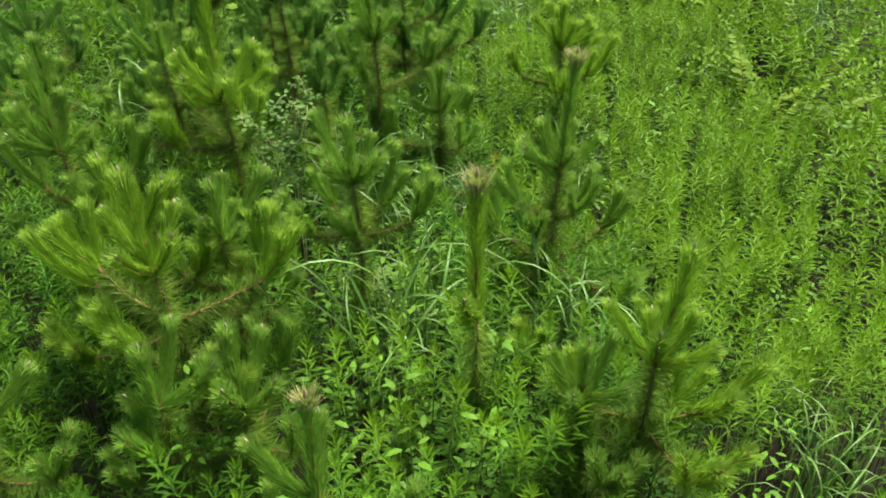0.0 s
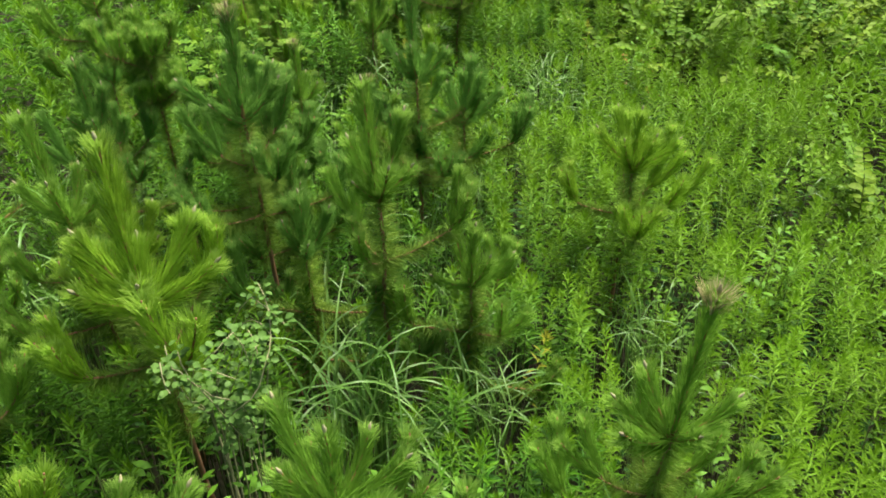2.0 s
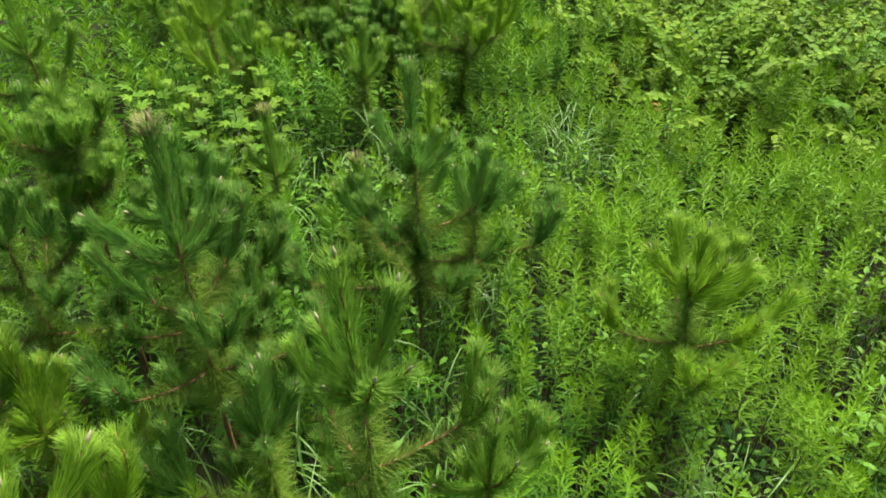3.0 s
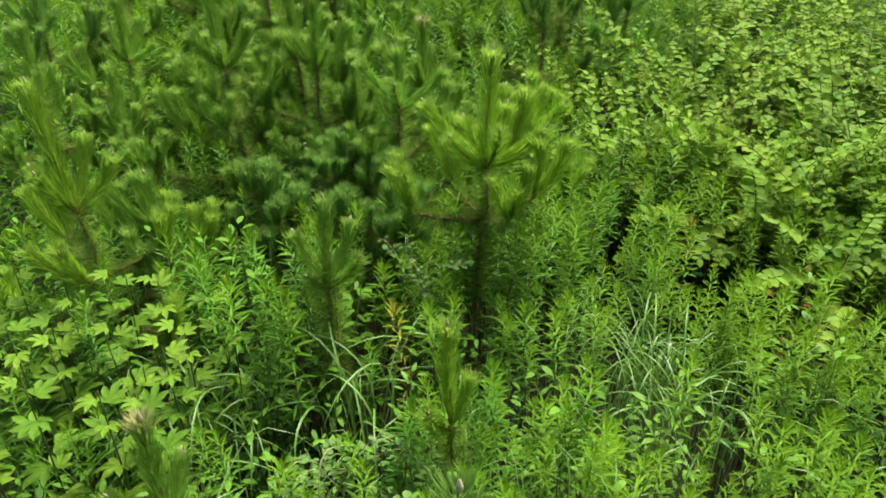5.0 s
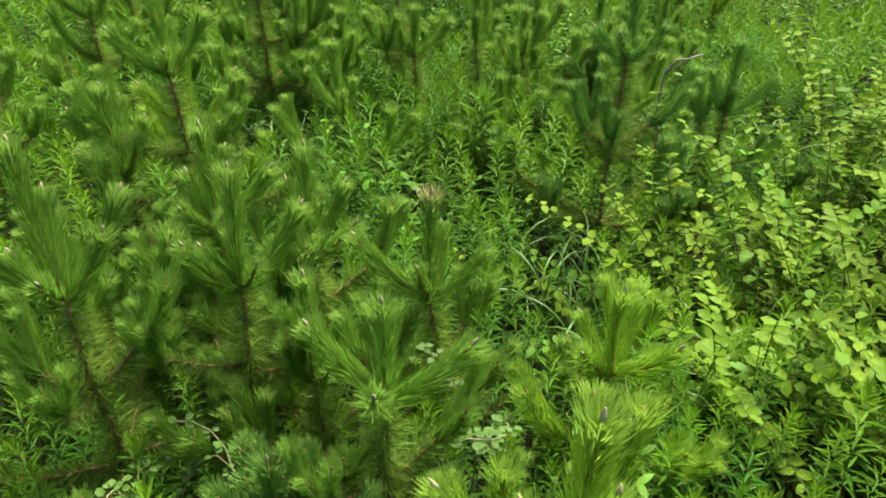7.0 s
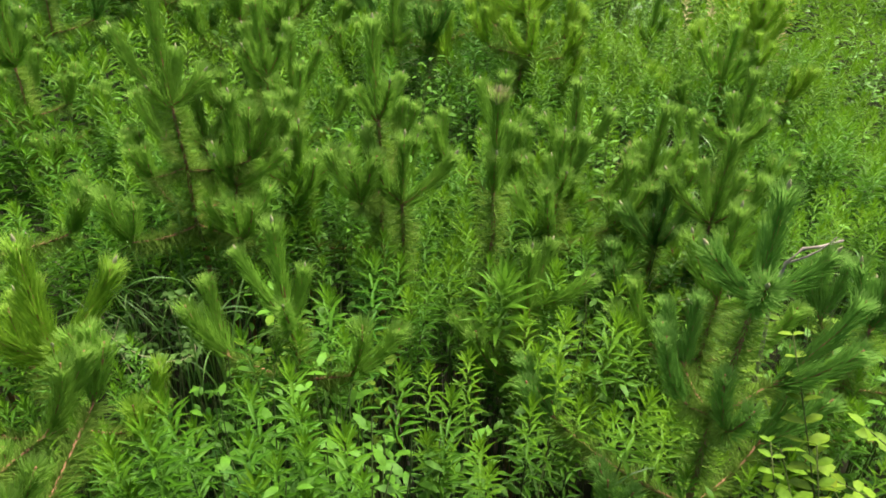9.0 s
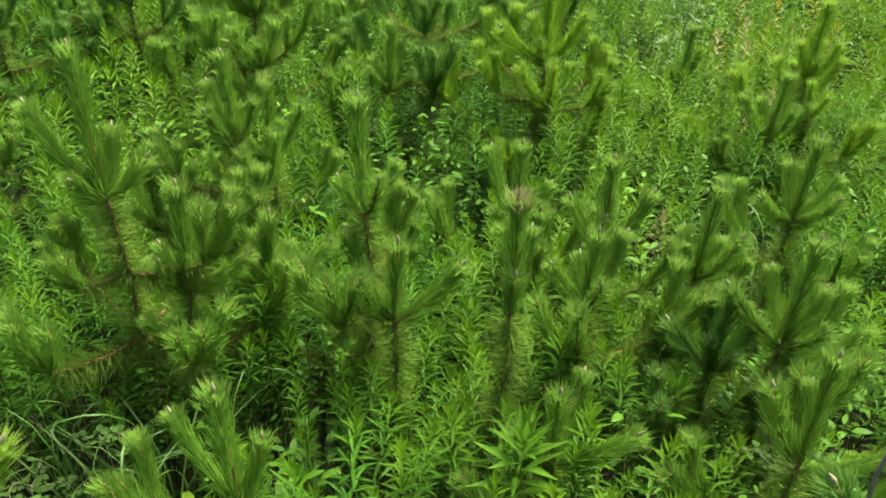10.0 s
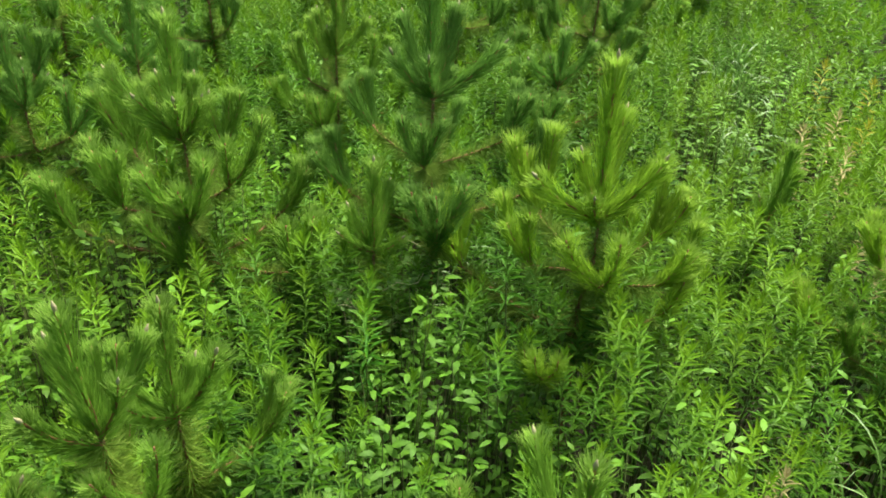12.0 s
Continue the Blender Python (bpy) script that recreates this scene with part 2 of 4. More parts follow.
def round_leaf_set(base, out, up, length, width, fold=0.12, droop=0.12):
    """Oval leaves: eight triangles each."""
    n = len(base)
    out, up = unit(out), unit(up)
    side = unit(np.cross(out, up))
    up = np.cross(side, out)
    L, W = np.broadcast_to(length, n)[:, None], np.broadcast_to(width, n)[:, None]
    a, b = base + out * L * 0.25, base + out * L * 0.68
    dz = np.array([0, 0, -1.0])
    rows = [base, a + side * W * 0.42 + up * W * fold, a, a - side * W * 0.42 + up * W * fold,
            b + side * W * 0.46 + up * W * fold + dz * L * droop * 0.4, b + dz * L * droop * 0.4, b - side * W * 0.46 + up * W * fold + dz * L * droop * 0.4,
            base + out * L + dz * L * droop]
    f = np.array([(0, 2, 1), (0, 3, 2), (1, 2, 5), (1, 5, 4), (2, 3, 6), (2, 6, 5), (4, 5, 7), (5, 6, 7)])
    return np.stack(rows, 1).reshape(-1, 3), (f[None] + 8 * np.arange(n)[:, None, None]).reshape(-1, 3), np.tile([0, .25, .25, .25, .68, .68, .68, 1.0], n)


def curve(length, e0, e1, n=9, wobble=0.01):
    """A line in the x-z plane that starts at elevation e0 and bends to e1 (degrees)."""
    e = np.radians(np.linspace(e0, e1, n - 1))
    step = length / (n - 1)
    p = np.vstack([[0, 0, 0], np.cumsum(np.stack([np.cos(e), 0 * e, np.sin(e)], 1) * step, axis=0)])
    p[:, 1] += wobble * np.sin(np.linspace(0, 3.0, n) + rand(0, 6)) * np.linspace(0, 1, n)
    return p


def part(name, mesh, parent, label="", m=None):
    ob = new(name, mesh)
    ob.parent = parent
    if m is not None:
        ob.matrix_basis = m
    if label:
        tagged(ob, label)
    return ob


# ---- pines ----
def make_bud(tips, size, material):
    """Pointed buds at the ends of shoots, each given by its last two points."""
    made = []
    for q, p in tips:
        d = unit(p - q)
        made.append(tube([p - d * 0.004, p + d * size * 0.35, p + d * size], [size * 0.16, size * 0.26, size * 0.08], 5))
    v, f, _ = join(made)
    return make_mesh("bud", v, f, material, smooth=True)


def dry_tuft(pts):
    """The straw-coloured needles round a browned shoot end."""
    v, f, a = needles(pts, 3600, 0.095, 0.9, (0.15, 0.6))
    return make_mesh("tuft", v, f, M_STRAW, np.repeat(rand(0, 1, len(f)), 3), a)


def turned(line, azimuth, origin):
    c, s = math.cos(azimuth), math.sin(azimuth)
    return line @ np.array([[c, s, 0], [-s, c, 0], [0, 0, 1]]) + origin


# leader and top: one fresh shoot. mid and low: an old woody arm whose end node carries a few fresh shoots.
# (length, elevation at the base, at the end, fresh shoots, their length)
BRANCH = {}
for kind, sets in {
    "leader": [(0.26, 86, 90, 0, 0), (0.34, 87, 90, 0, 0), (0.42, 85, 89, 0, 0), (0.52, 88, 90, 0, 0)],
    "top": [(0.19, 42, 60, 0, 0), (0.24, 36, 60, 0, 0), (0.28, 46, 66, 0, 0), (0.32, 40, 62, 0, 0), (0.22, 54, 72, 0, 0), (0.27, 30, 54, 0, 0)],
    "mid": [(0.24, 12, 28, 3, 0.23), (0.28, 8, 26, 3, 0.21), (0.19, 18, 34, 2, 0.26), (0.25, 4, 22, 3, 0.21), (0.30, 14, 30, 3, 0.22), (0.16, 22, 40, 2, 0.27)],
    "low": [(0.34, 12, 28, 3, 0.20), (0.40, 8, 28, 3, 0.19), (0.30, 16, 32, 3, 0.21), (0.37, 4, 22, 3, 0.20), (0.44, 10, 30, 3, 0.19), (0.28, 14, 36, 2, 0.23)],
    "candle": [(0.12, 30, 50, 5, 0.13), (0.18, 20, 44, 6, 0.14), (0.22, 26, 40, 5, 0.15), (0.15, 40, 60, 5, 0.16)],
}.items():
    BRANCH[kind] = []
    for length, e0, e1, shoots, long in sets:
        line = curve(length, e0, e1, 10, 0.012 if shoots else 0.005)
        r0 = {"leader": 0.0075, "top": 0.0062}.get(kind, 0.006)
        wood = [tube(line, np.linspace(r0, 0.0028 if not shoots else 0.004, 10), 6)]
        if not shoots:
            brush, tips = [needles(line, DENSE, NEEDLE, 0.03)], [(line[-2], line[-1])]
        else:
            brush, tips = [needles(line, 2100, 0.075, 0.02, (0.6, 1.25), width=0.0036, stop=0.98, old=True)], []
            for k in range(shoots):
                up = kind == "candle"
                twig = curve(long * rand(0.8, 1.2), rand(55, 70) if up else rand(44, 64), rand(80, 90) if up else rand(66, 85), 7, 0.006)
                side = 0.0 if k == 0 else (-1) ** k * rand(0.6, 1.1) * (1 + (k > 2))
                twig = turned(twig, side, line[-1] if k < 3 else line[-1 - k])
                wood.append(tube(twig, np.linspace(0.0042, 0.0026, 7), 5))
                brush.append(needles(twig, DENSE, NEEDLE * (0.8 if up else 0.92), 0.06))
                tips.append((twig[-2], twig[-1]))
        wv, wf, _ = join(wood)
        nv, nf, na = join(brush)
        BRANCH[kind].append((
            make_mesh("branch", wv, wf, M_SHOOT if kind in ("leader", "top") else M_BARK, smooth=True),
            make_mesh("needles", nv, nf, M_NEEDLE["mid"], np.repeat(rand(0, 0.5, len(nf)), 3), na),
            make_bud(tips, 0.022, M_BUD),
            make_bud(tips, 0.03, M_DRYBUD),
            dry_tuft(line)))


def add_branch(parent, kind, m, colour, k=None, dry=False):
    wood, brush, tip, tip_dry, tuft = BRANCH[kind][rng_np.integers(len(BRANCH[kind])) if k is None else k]
    b = part("leader" if kind == "leader" else "branch", wood, parent, m=m)
    n = part("needles", brush, b, {"bright": "fresh yellow-green needles", "mid": "", "dark": "deep green needles"}[colour])
    n.material_slots[0].link = "OBJECT"
    n.material_slots[0].material = M_NEEDLE[colour]
    if kind in ("leader", "top") or dry:
        part("bud", tip_dry if dry else tip, b, "browned dry shoot tip" if dry else "pale resinous bud")
    if dry:
        part("tuft", tuft, b, "dry straw-coloured needle tuft")
    return b


def pine(x, y, node, leader=1, colour="mid", lean=(0.0, 0.0), whorls=3, turn=0.0, full=1.0, dry=False, scale=1.0, gap=0.0, candles=False):
    """A young pine: trunk, a leader above the top whorl at height node, open whorls of forked branches below."""
    root = tagged(new("young_pine"), {
        "bright": "young pine with fresh yellow-green upright needle shoots among tall weeds",
        "mid": "young green pine with upright brush-like needle shoots among weeds",
        "dark": "young dark green pine, densely needled, rising from the undergrowth"}[colour], "pine tree", "young pines of the plantation")
    root.location = (x - lean[0] * node, y - lean[1] * node, 0)
    zs = np.linspace(0, 1, 8)
    line = np.stack([lean[0] * node * zs ** 1.3, lean[1] * node * zs ** 1.3, node * zs], 1)
    line[1:-1, :2] += rng_np.normal(0, 0.008, (6, 2))
    v, f, _ = tube(line, np.linspace(0.012, 0.005, 8) * (0.7 + 0.3 * node), 8)
    trunk = part("trunk", make_mesh("trunk", v, f, M_BARK, smooth=True), root)
    low = max(0.0, 1 - 0.62 / node)
    nv, nf, na = needles(line, 2200, 0.088, low, (0.8, 1.5), width=0.0036, stop=0.985, old=True)
    part("needles", make_mesh("old_needles", nv, nf, M_OLD, np.repeat(rand(0, 1, len(nf)), 3), na), trunk, "older spreading yellowish needles")

    def at(h):
        return Vector([float(np.interp(h, line[:, 2], line[:, i])) for i in range(3)])

    tilt = pose(0, 0, 0, math.degrees(-lean[1]), math.degrees(lean[0]), 0)
    add_branch(root, "leader", Matrix.Translation(at(node)) @ tilt @ pose(0, 0, 0, 0, 0, rand(0, 360)) @ Matrix.Scale(scale, 4), colour, leader, dry)
    h, a0 = node, turn
    for w in range(whorls):
        kind = "candle" if candles else ("top", "mid", "low", "low")[w]
        count = max(2, int(round((4, 3, 3, 3)[w] * full + rand(-0.4, 0.4))))
        for i in range(count):
            a = a0 + i * 360 / count + rand(-20, 20)
            add_branch(root, kind, Matrix.Translation(at(max(0.2, h - rand(0, 0.03)))) @ pose(0, 0, 0, 0, rand(-8, 8), a) @ Matrix.Scale(rand(0.72, 1.05) * scale, 4), colour)
        h -= gap or (rand(0.15, 0.19) if candles else rand(0.2, 0.28))
        a0 += 37
        if h < 0.6:
            break
    return root


# x, y, height of the top whorl, leader (0 short to 3 long), tint, lean, whorls, fullness, browned tip
PINES = [
    (-0.98, 2.75, 1.60, 2, "bright", (-0.04, 0.0), 2, 1.4, False),
    (-0.27, 4.44, 1.58, 2, "dark", (0.0, 0.0), 4, 1.2, False),
    (-0.30, 3.19, 1.72, 2, "mid", (-0.02, 0.0), 2, 1.2, False),
    (0.59, 2.41, 1.44, 3, "mid", (0.04, -0.02), 3, 1.6, True),
    (-0.86, 3.62, 1.78, 2, "dark", (-0.03, 0.0), 4, 1.2, True),
    (-0.27, 2.02, 1.60, 0, "mid", (0.0, 0.0), 2, 1.7, False),
    (0.73, 4.12, 1.30, 0, "bright", (0.0, 0.0), 2, 1.7, False),
    (-1.52, 4.37, 1.66, 0, "mid", (-0.03, 0.0), 2, 1.5, False),
    (-1.38, 3.15, 1.60, 2, "mid", (-0.05, 0.0), 3, 1.0, False),
    (-0.62, 3.35, 1.35, 0, "dark", (0.0, 0.0), 3, 1.0, False),
    (-0.88, 1.45, 1.58, 1, "bright", (-0.08, 0.0), 3, 1.1, False),
    (-0.78, 1.88, 1.40, 0, "mid", (0.0, 0.0), 3, 1.2, False),
    (-1.58, 2.32, 1.55, 2, "mid", (-0.06, 0.0), 3, 1.0, False),
    (0.23, 1.46, 1.36, 3, "bright", (0.0, 0.0), 1, 0.3, True),
    (0.83, 1.30, 1.34, 2, "bright", (0.05, 0.0), 3, 1.1, False),
    (-0.83, 1.14, 1.25, 0, "mid", (-0.04, 0.0), 2, 0.8, False),
    (-0.54, 1.14, 1.25, 1, "mid", (0.0, 0.0), 2, 1.0, False),
    (-0.24, 0.80, 1.22, 2, "mid", (-0.02, 0.0), 2, 0.6, True),
    (0.60, 1.28, 1.18, 0, "mid", (0.0, 0.0), 2, 0.9, False),
    (-1.35, 0.95, 1.30, 1, "mid", (-0.05, 0.0), 2, 0.9, False),
    (0.02, 3.28, 1.28, 0, "mid", (0.02, 0.0), 3, 1.0, False),
    (-0.80, 3.95, 1.22, 1, "dark", (0.0, 0.0), 3, 1.1, False),
    (-1.30, 3.40, 1.28, 1, "bright", (-0.03, 0.0), 2, 1.0, False),
    (-0.05, 4.62, 1.28, 0, "dark", (0.03, 0.0), 2, 1.0, False),
    (-1.70, 4.10, 1.45, 1, "dark", (-0.04, 0.0), 3, 1.1, False),
    (-1.08, 4.22, 1.50, 1, "dark", (0.0, 0.0), 3, 1.0, False),
    (-2.31, 5.60, 1.50, 1, "mid", (-0.03, 0.0), 3, 1.1, False),
    (-1.15, 1.85, 1.40, 1, "bright", (-0.05, 0.0), 3, 1.0, False),
    (-2.45, 3.90, 1.45, 1, "dark", (-0.03, 0.0), 3, 1.1, False),
    (-1.00, 5.12, 1.12, 1, "mid", (-0.02, 0.0), 1, 0.8, True),
    (-0.55, 4.86, 1.12, 0, "mid", (0.0, 0.0), 2, 0.9, True),
    (-0.28, 5.58, 1.00, 1, "bright", (0.0, 0.0), 1, 0.4, False),
    (-1.62, 6.30, 1.36, 2, "bright", (-0.06, 0.0), 3, 1.0, False),
    (-0.70, 6.10, 1.16, 1, "mid", (0.0, 0.0), 1, 1.0, False),
    (-1.27, 7.27, 1.52, 2, "mid", (-0.04, 0.0), 4, 1.1, False),
    (-0.13, 6.55, 1.40, 1, "bright", (0.03, 0.0), 2, 1.7, False),
    (-0.48, 7.05, 1.42, 0, "mid", (0.0, 0.0), 3, 1.1, False),
    (-0.88, 7.43, 1.46, 1, "mid", (0.0, 0.0), 3, 1.1, False),
    (-0.72, 6.90, 1.12, 0, "dark", (0.0, 0.0), 3, 1.4, False),
    (-1.00, 6.75, 1.05, 0, "dark", (0.0, 0.0), 2, 1.3, False),
    (-0.50, 6.62, 1.02, 0, "dark", (0.0, 0.0), 2, 1.2, False),
    (-1.05, 7.86, 1.38, 1, "mid", (-0.02, 0.0), 3, 1.2, False),
    (-0.75, 7.76, 1.36, 1, "mid", (0.0, 0.0), 3, 1.0, False),
    (-0.39, 7.62, 1.28, 1, "mid", (0.0, 0.0), 3, 1.0, True),
    (0.37, 8.74, 1.62, 0, "dark", (0.04, 0.03), 3, 1.2, False),
    (-1.27, 8.30, 1.70, 1, "mid", (-0.04, 0.0), 4, 1.0, False),
    (-1.50, 8.30, 1.32, 1, "mid", (-0.03, 0.0), 3, 1.1, False),
    (-1.42, 7.62, 1.22, 1, "mid", (-0.02, 0.0), 2, 1.0, False),
    (0.14, 7.48, 1.12, 0, "bright", (0.02, 0.0), 2, 1.0, False),
    (-0.70, 7.34, 1.22, 1, "mid", (0.0, 0.0), 2, 1.0, False),
    (-1.46, 6.60, 1.08, 0, "mid", (0.0, 0.0), 2, 1.0, False),
    (-2.60, 8.40, 1.35, 1, "dark", (0.0, 0.0), 3, 1.1, False),
    (-2.05, 9.60, 1.50, 1, "mid", (-0.02, 0.0), 3, 1.1, False),
    (-2.20, 7.40, 1.35, 1, "mid", (-0.02, 0.0), 3, 1.0, False),
    (0.95, 9.15, 1.20, 1, "dark", (0.04, 0.0), 3, 1.0, False),
    (-0.18, 9.62, 1.38, 1, "mid", (0.01, 0.0), 1, 0.6, True),
    (-0.58, 9.87, 1.52, 1, "mid", (-0.02, 0.0), 2, 0.7, False),
    (-1.30, 9.88, 1.54, 2, "mid", (-0.05, 0.0), 3, 1.1, False),
    (-1.10, 9.85, 1.26, 1, "mid", (0.0, 0.0), 2, 1.0, False),
    (-1.11, 10.60, 1.36, 1, "mid", (-0.04, 0.0), 3, 1.0, False),
    (-1.05, 10.86, 1.18, 1, "mid", (0.0, 0.0), 2, 0.9, False),
    (0.13, 11.68, 1.32, 2, "bright", (0.02, 0.0), 3, 1.5, False),
    (1.44, 11.75, 1.24, 1, "bright", (0.03, 0.0), 3, 1.1, False),
    (1.00, 10.62, 1.10, 1, "mid", (0.03, 0.0), 2, 1.0, False),
    (-0.80, 9.12, 1.20, 1, "mid", (-0.03, 0.0), 2, 0.8, False),
    (0.08, 9.90, 1.20, 0, "mid", (0.0, 0.0), 2, 1.0, False),
    (-1.34, 12.08, 1.38, 1, "mid", (-0.03, 0.0), 3, 1.7, False),
    (-0.43, 12.24, 1.50, 2, "dark", (-0.01, 0.0), 4, 1.3, False),
    (-0.62, 11.74, 1.12, 1, "mid", (0.0, 0.0), 1, 1.0, False),
    (1.21, 11.50, 1.02, 1, "mid", (0.03, 0.0), 3, 1.1, False),
    (-0.08, 10.45, 1.12, 1, "mid", (0.0, 0.0), 2, 1.0, False),
    (-0.54, 10.45, 0.98, 1, "mid", (0.0, 0.0), 2, 0.9, False),
    (0.44, 9.74, 1.10, 0, "dark", (0.0, 0.0), 2, 1.1, False),
    (0.62, 9.72, 1.22, 1, "mid", (0.02, 0.0), 2, 1.0, False),
    (-1.42, 8.95, 1.18, 1, "bright", (-0.03, 0.0), 2, 1.0, False),
    (0.19, 10.25, 1.18, 1, "mid", (0.01, 0.0), 2, 1.0, False),
    (0.52, 10.22, 1.10, 1, "mid", (0.03, 0.0), 2, 0.9, False),
    (-0.49, 9.72, 1.26, 0, "mid", (0.0, 0.0), 1, 0.9, False),
    (-0.05, 9.42, 1.02, 0, "mid", (0.0, 0.0), 2, 0.8, False),
    (0.54, 9.32, 1.16, 1, "mid", (0.02, 0.0), 2, 0.7, False),
    (-0.90, 10.05, 1.14, 0, "mid", (0.0, 0.0), 2, 0.9, False),
    (0.98, 12.30, 0.98, 1, "mid", (0.05, 0.0), 1, 0.6, False),
    (-2.15, 12.55, 1.28, 1, "dark", (-0.02, 0.0), 3, 1.2, False),
    (-0.92, 13.25, 1.30, 1, "mid", (0.0, 0.0), 3, 1.1, False),
    (0.18, 13.20, 1.20, 0, "dark", (0.0, 0.0), 3, 1.1, False),
    (-1.35, 10.38, 1.12, 0, "mid", (-0.03, 0.0), 3, 1.1, False),
    (-2.30, 10.80, 1.30, 1, "mid", (0.0, 0.0), 3, 1.1, False),
    (-1.70, 13.90, 1.35, 1, "dark", (0.0, 0.0), 3, 1.1, False),
    (-0.30, 14.40, 1.35, 1, "dark", (0.0, 0.0), 3, 1.1, False),
    (-2.70, 14.20, 1.40, 1, "dark", (0.0, 0.0), 3, 1.1, False),
    (-2.55, 12.90, 1.30, 1, "dark", (0.0, 0.0), 3, 1.2, False),
    (-1.85, 13.10, 1.28, 1, "dark", (0.0, 0.0), 3, 1.1, False),
    (-2.70, 12.10, 1.25, 0, "dark", (0.0, 0.0), 3, 1.2, False),
    (-2.00, 8.05, 1.28, 1, "mid", (-0.02, 0.0), 3, 1.1, False),
    (-2.35, 8.95, 1.34, 1, "mid", (0.0, 0.0), 3, 1.1, False),
    (-1.80, 7.30, 1.18, 1, "mid", (-0.03, 0.0), 2, 1.1, False),
    (-2.05, 3.20, 1.38, 1, "mid", (-0.04, 0.0), 3, 1.1, False),
    (-2.00, 4.95, 1.30, 1, "dark", (-0.02, 0.0), 3, 1.1, False),
    (1.00, 15.20, 1.30, 1, "mid", (0.0, 0.0), 3, 1.1, False),
    (0.50, 14.10, 1.38, 1, "dark", (0.0, 0.0), 3, 1.3, False),
    (0.25, 15.30, 1.42, 1, "dark", (0.0, 0.0), 3, 1.2, False),
    (1.65, 15.90, 1.40, 1, "dark", (0.0, 0.0), 3, 1.2, False),
    (0.95, 16.30, 1.45, 1, "dark", (0.0, 0.0), 3, 1.2, False),
    (-1.20, 15.20, 1.42, 1, "dark", (0.0, 0.0), 3, 1.2, False),
    (-2.10, 15.60, 1.45, 1, "dark", (0.0, 0.0), 3, 1.2, False),
]


# pines that spread wide
BROAD = [(0.13, 11.68), (-1.34, 12.08), (-0.43, 12.24), (-0.13, 6.55), (-0.98, 2.75)]

# low dense pines with short upright shoots
CANDLES = [(-0.72, 6.90), (-1.00, 6.75), (-0.50, 6.62), (-1.52, 4.37)]

# grass tufts: x, y, blades, size
TUFTS = [(-0.10, 1.86, 40, 1.36), (0.58, 1.98, 36, 1.2), (-0.38, 2.92, 90, 1.2), (0.08, 3.12, 64, 1.0), (-1.72, 3.45, 34, 1.3), (0.0, 4.67, 46, 0.95), (0.49, 6.05, 34, 0.9), (-1.12, 5.85, 36, 0.95),
         (-0.88, 5.10, 36, 0.95), (0.76, 3.56, 40, 0.9), (1.56, 1.38, 36, 0.92), (0.45, 6.15, 20, 0.88), (0.62, 5.90, 30, 0.9), (-0.58, 5.95, 30, 1.02), (-1.17, 5.94, 26, 0.92),
         (0.10, 8.13, 36, 1.05), (-1.16, 9.51, 26, 0.95), (0.87, 10.87, 34, 0.9), (1.5, 14.3, 50, 0.95), (-1.76, 4.29, 44, 1.0), (-2.27, 4.40, 44, 1.0), (-0.48, 3.68, 40, 0.95),
         (2.89, 5.76, 50, 1.05), (1.42, 9.78, 30, 0.92), (0.09, 8.64, 26, 0.95), (-0.17, 3.98, 40, 0.95), (-0.96, 3.66, 26, 0.95), (-1.42, 9.61, 22, 0.95), (-0.26, 12.0, 34, 0.9), (1.2, 13.4, 40, 0.95)]


# ---- ground ----
def ground():
    n = 120
    ax = np.concatenate([[-400, -60], np.linspace(-14, 14, n), [60, 400]])
    gx, gy = np.meshgrid(ax, ax + 7.5, indexing="ij")
    near = np.exp(-((gx / 9) ** 2 + ((gy - 7.5) / 11) ** 2) ** 2)
    gz = near * (0.03 * np.sin(gx * 2.3 + 1.1 * np.sin(gy * 1.7)) + 0.03 * np.cos(gy * 2.9 + gx)) - 0.03
    k = len(ax)
    v = np.stack([gx, gy, gz], -1).reshape(-1, 3)
    i = (np.arange(k - 1)[:, None] * k + np.arange(k - 1)[None]).ravel()
    f = np.vstack([np.stack([i, i + k, i + k + 1], 1), np.stack([i, i + k + 1, i + 1], 1)])
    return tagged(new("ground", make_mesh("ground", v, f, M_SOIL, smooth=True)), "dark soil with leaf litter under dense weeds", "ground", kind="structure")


ground()

# ---- pines ----
for x, y, node, leader, colour, lean, whorls, full, dry in PINES:
    pine(x, y, node, leader, colour, lean, min(whorls, 3), rand(0, 360), full, dry, 1.28 if (x, y) in BROAD else 1.12 if colour == "bright" else 1.0, gap=0.36 if (x, y) == (0.37, 8.74) else 0.0, candles=(x, y) in CANDLES)


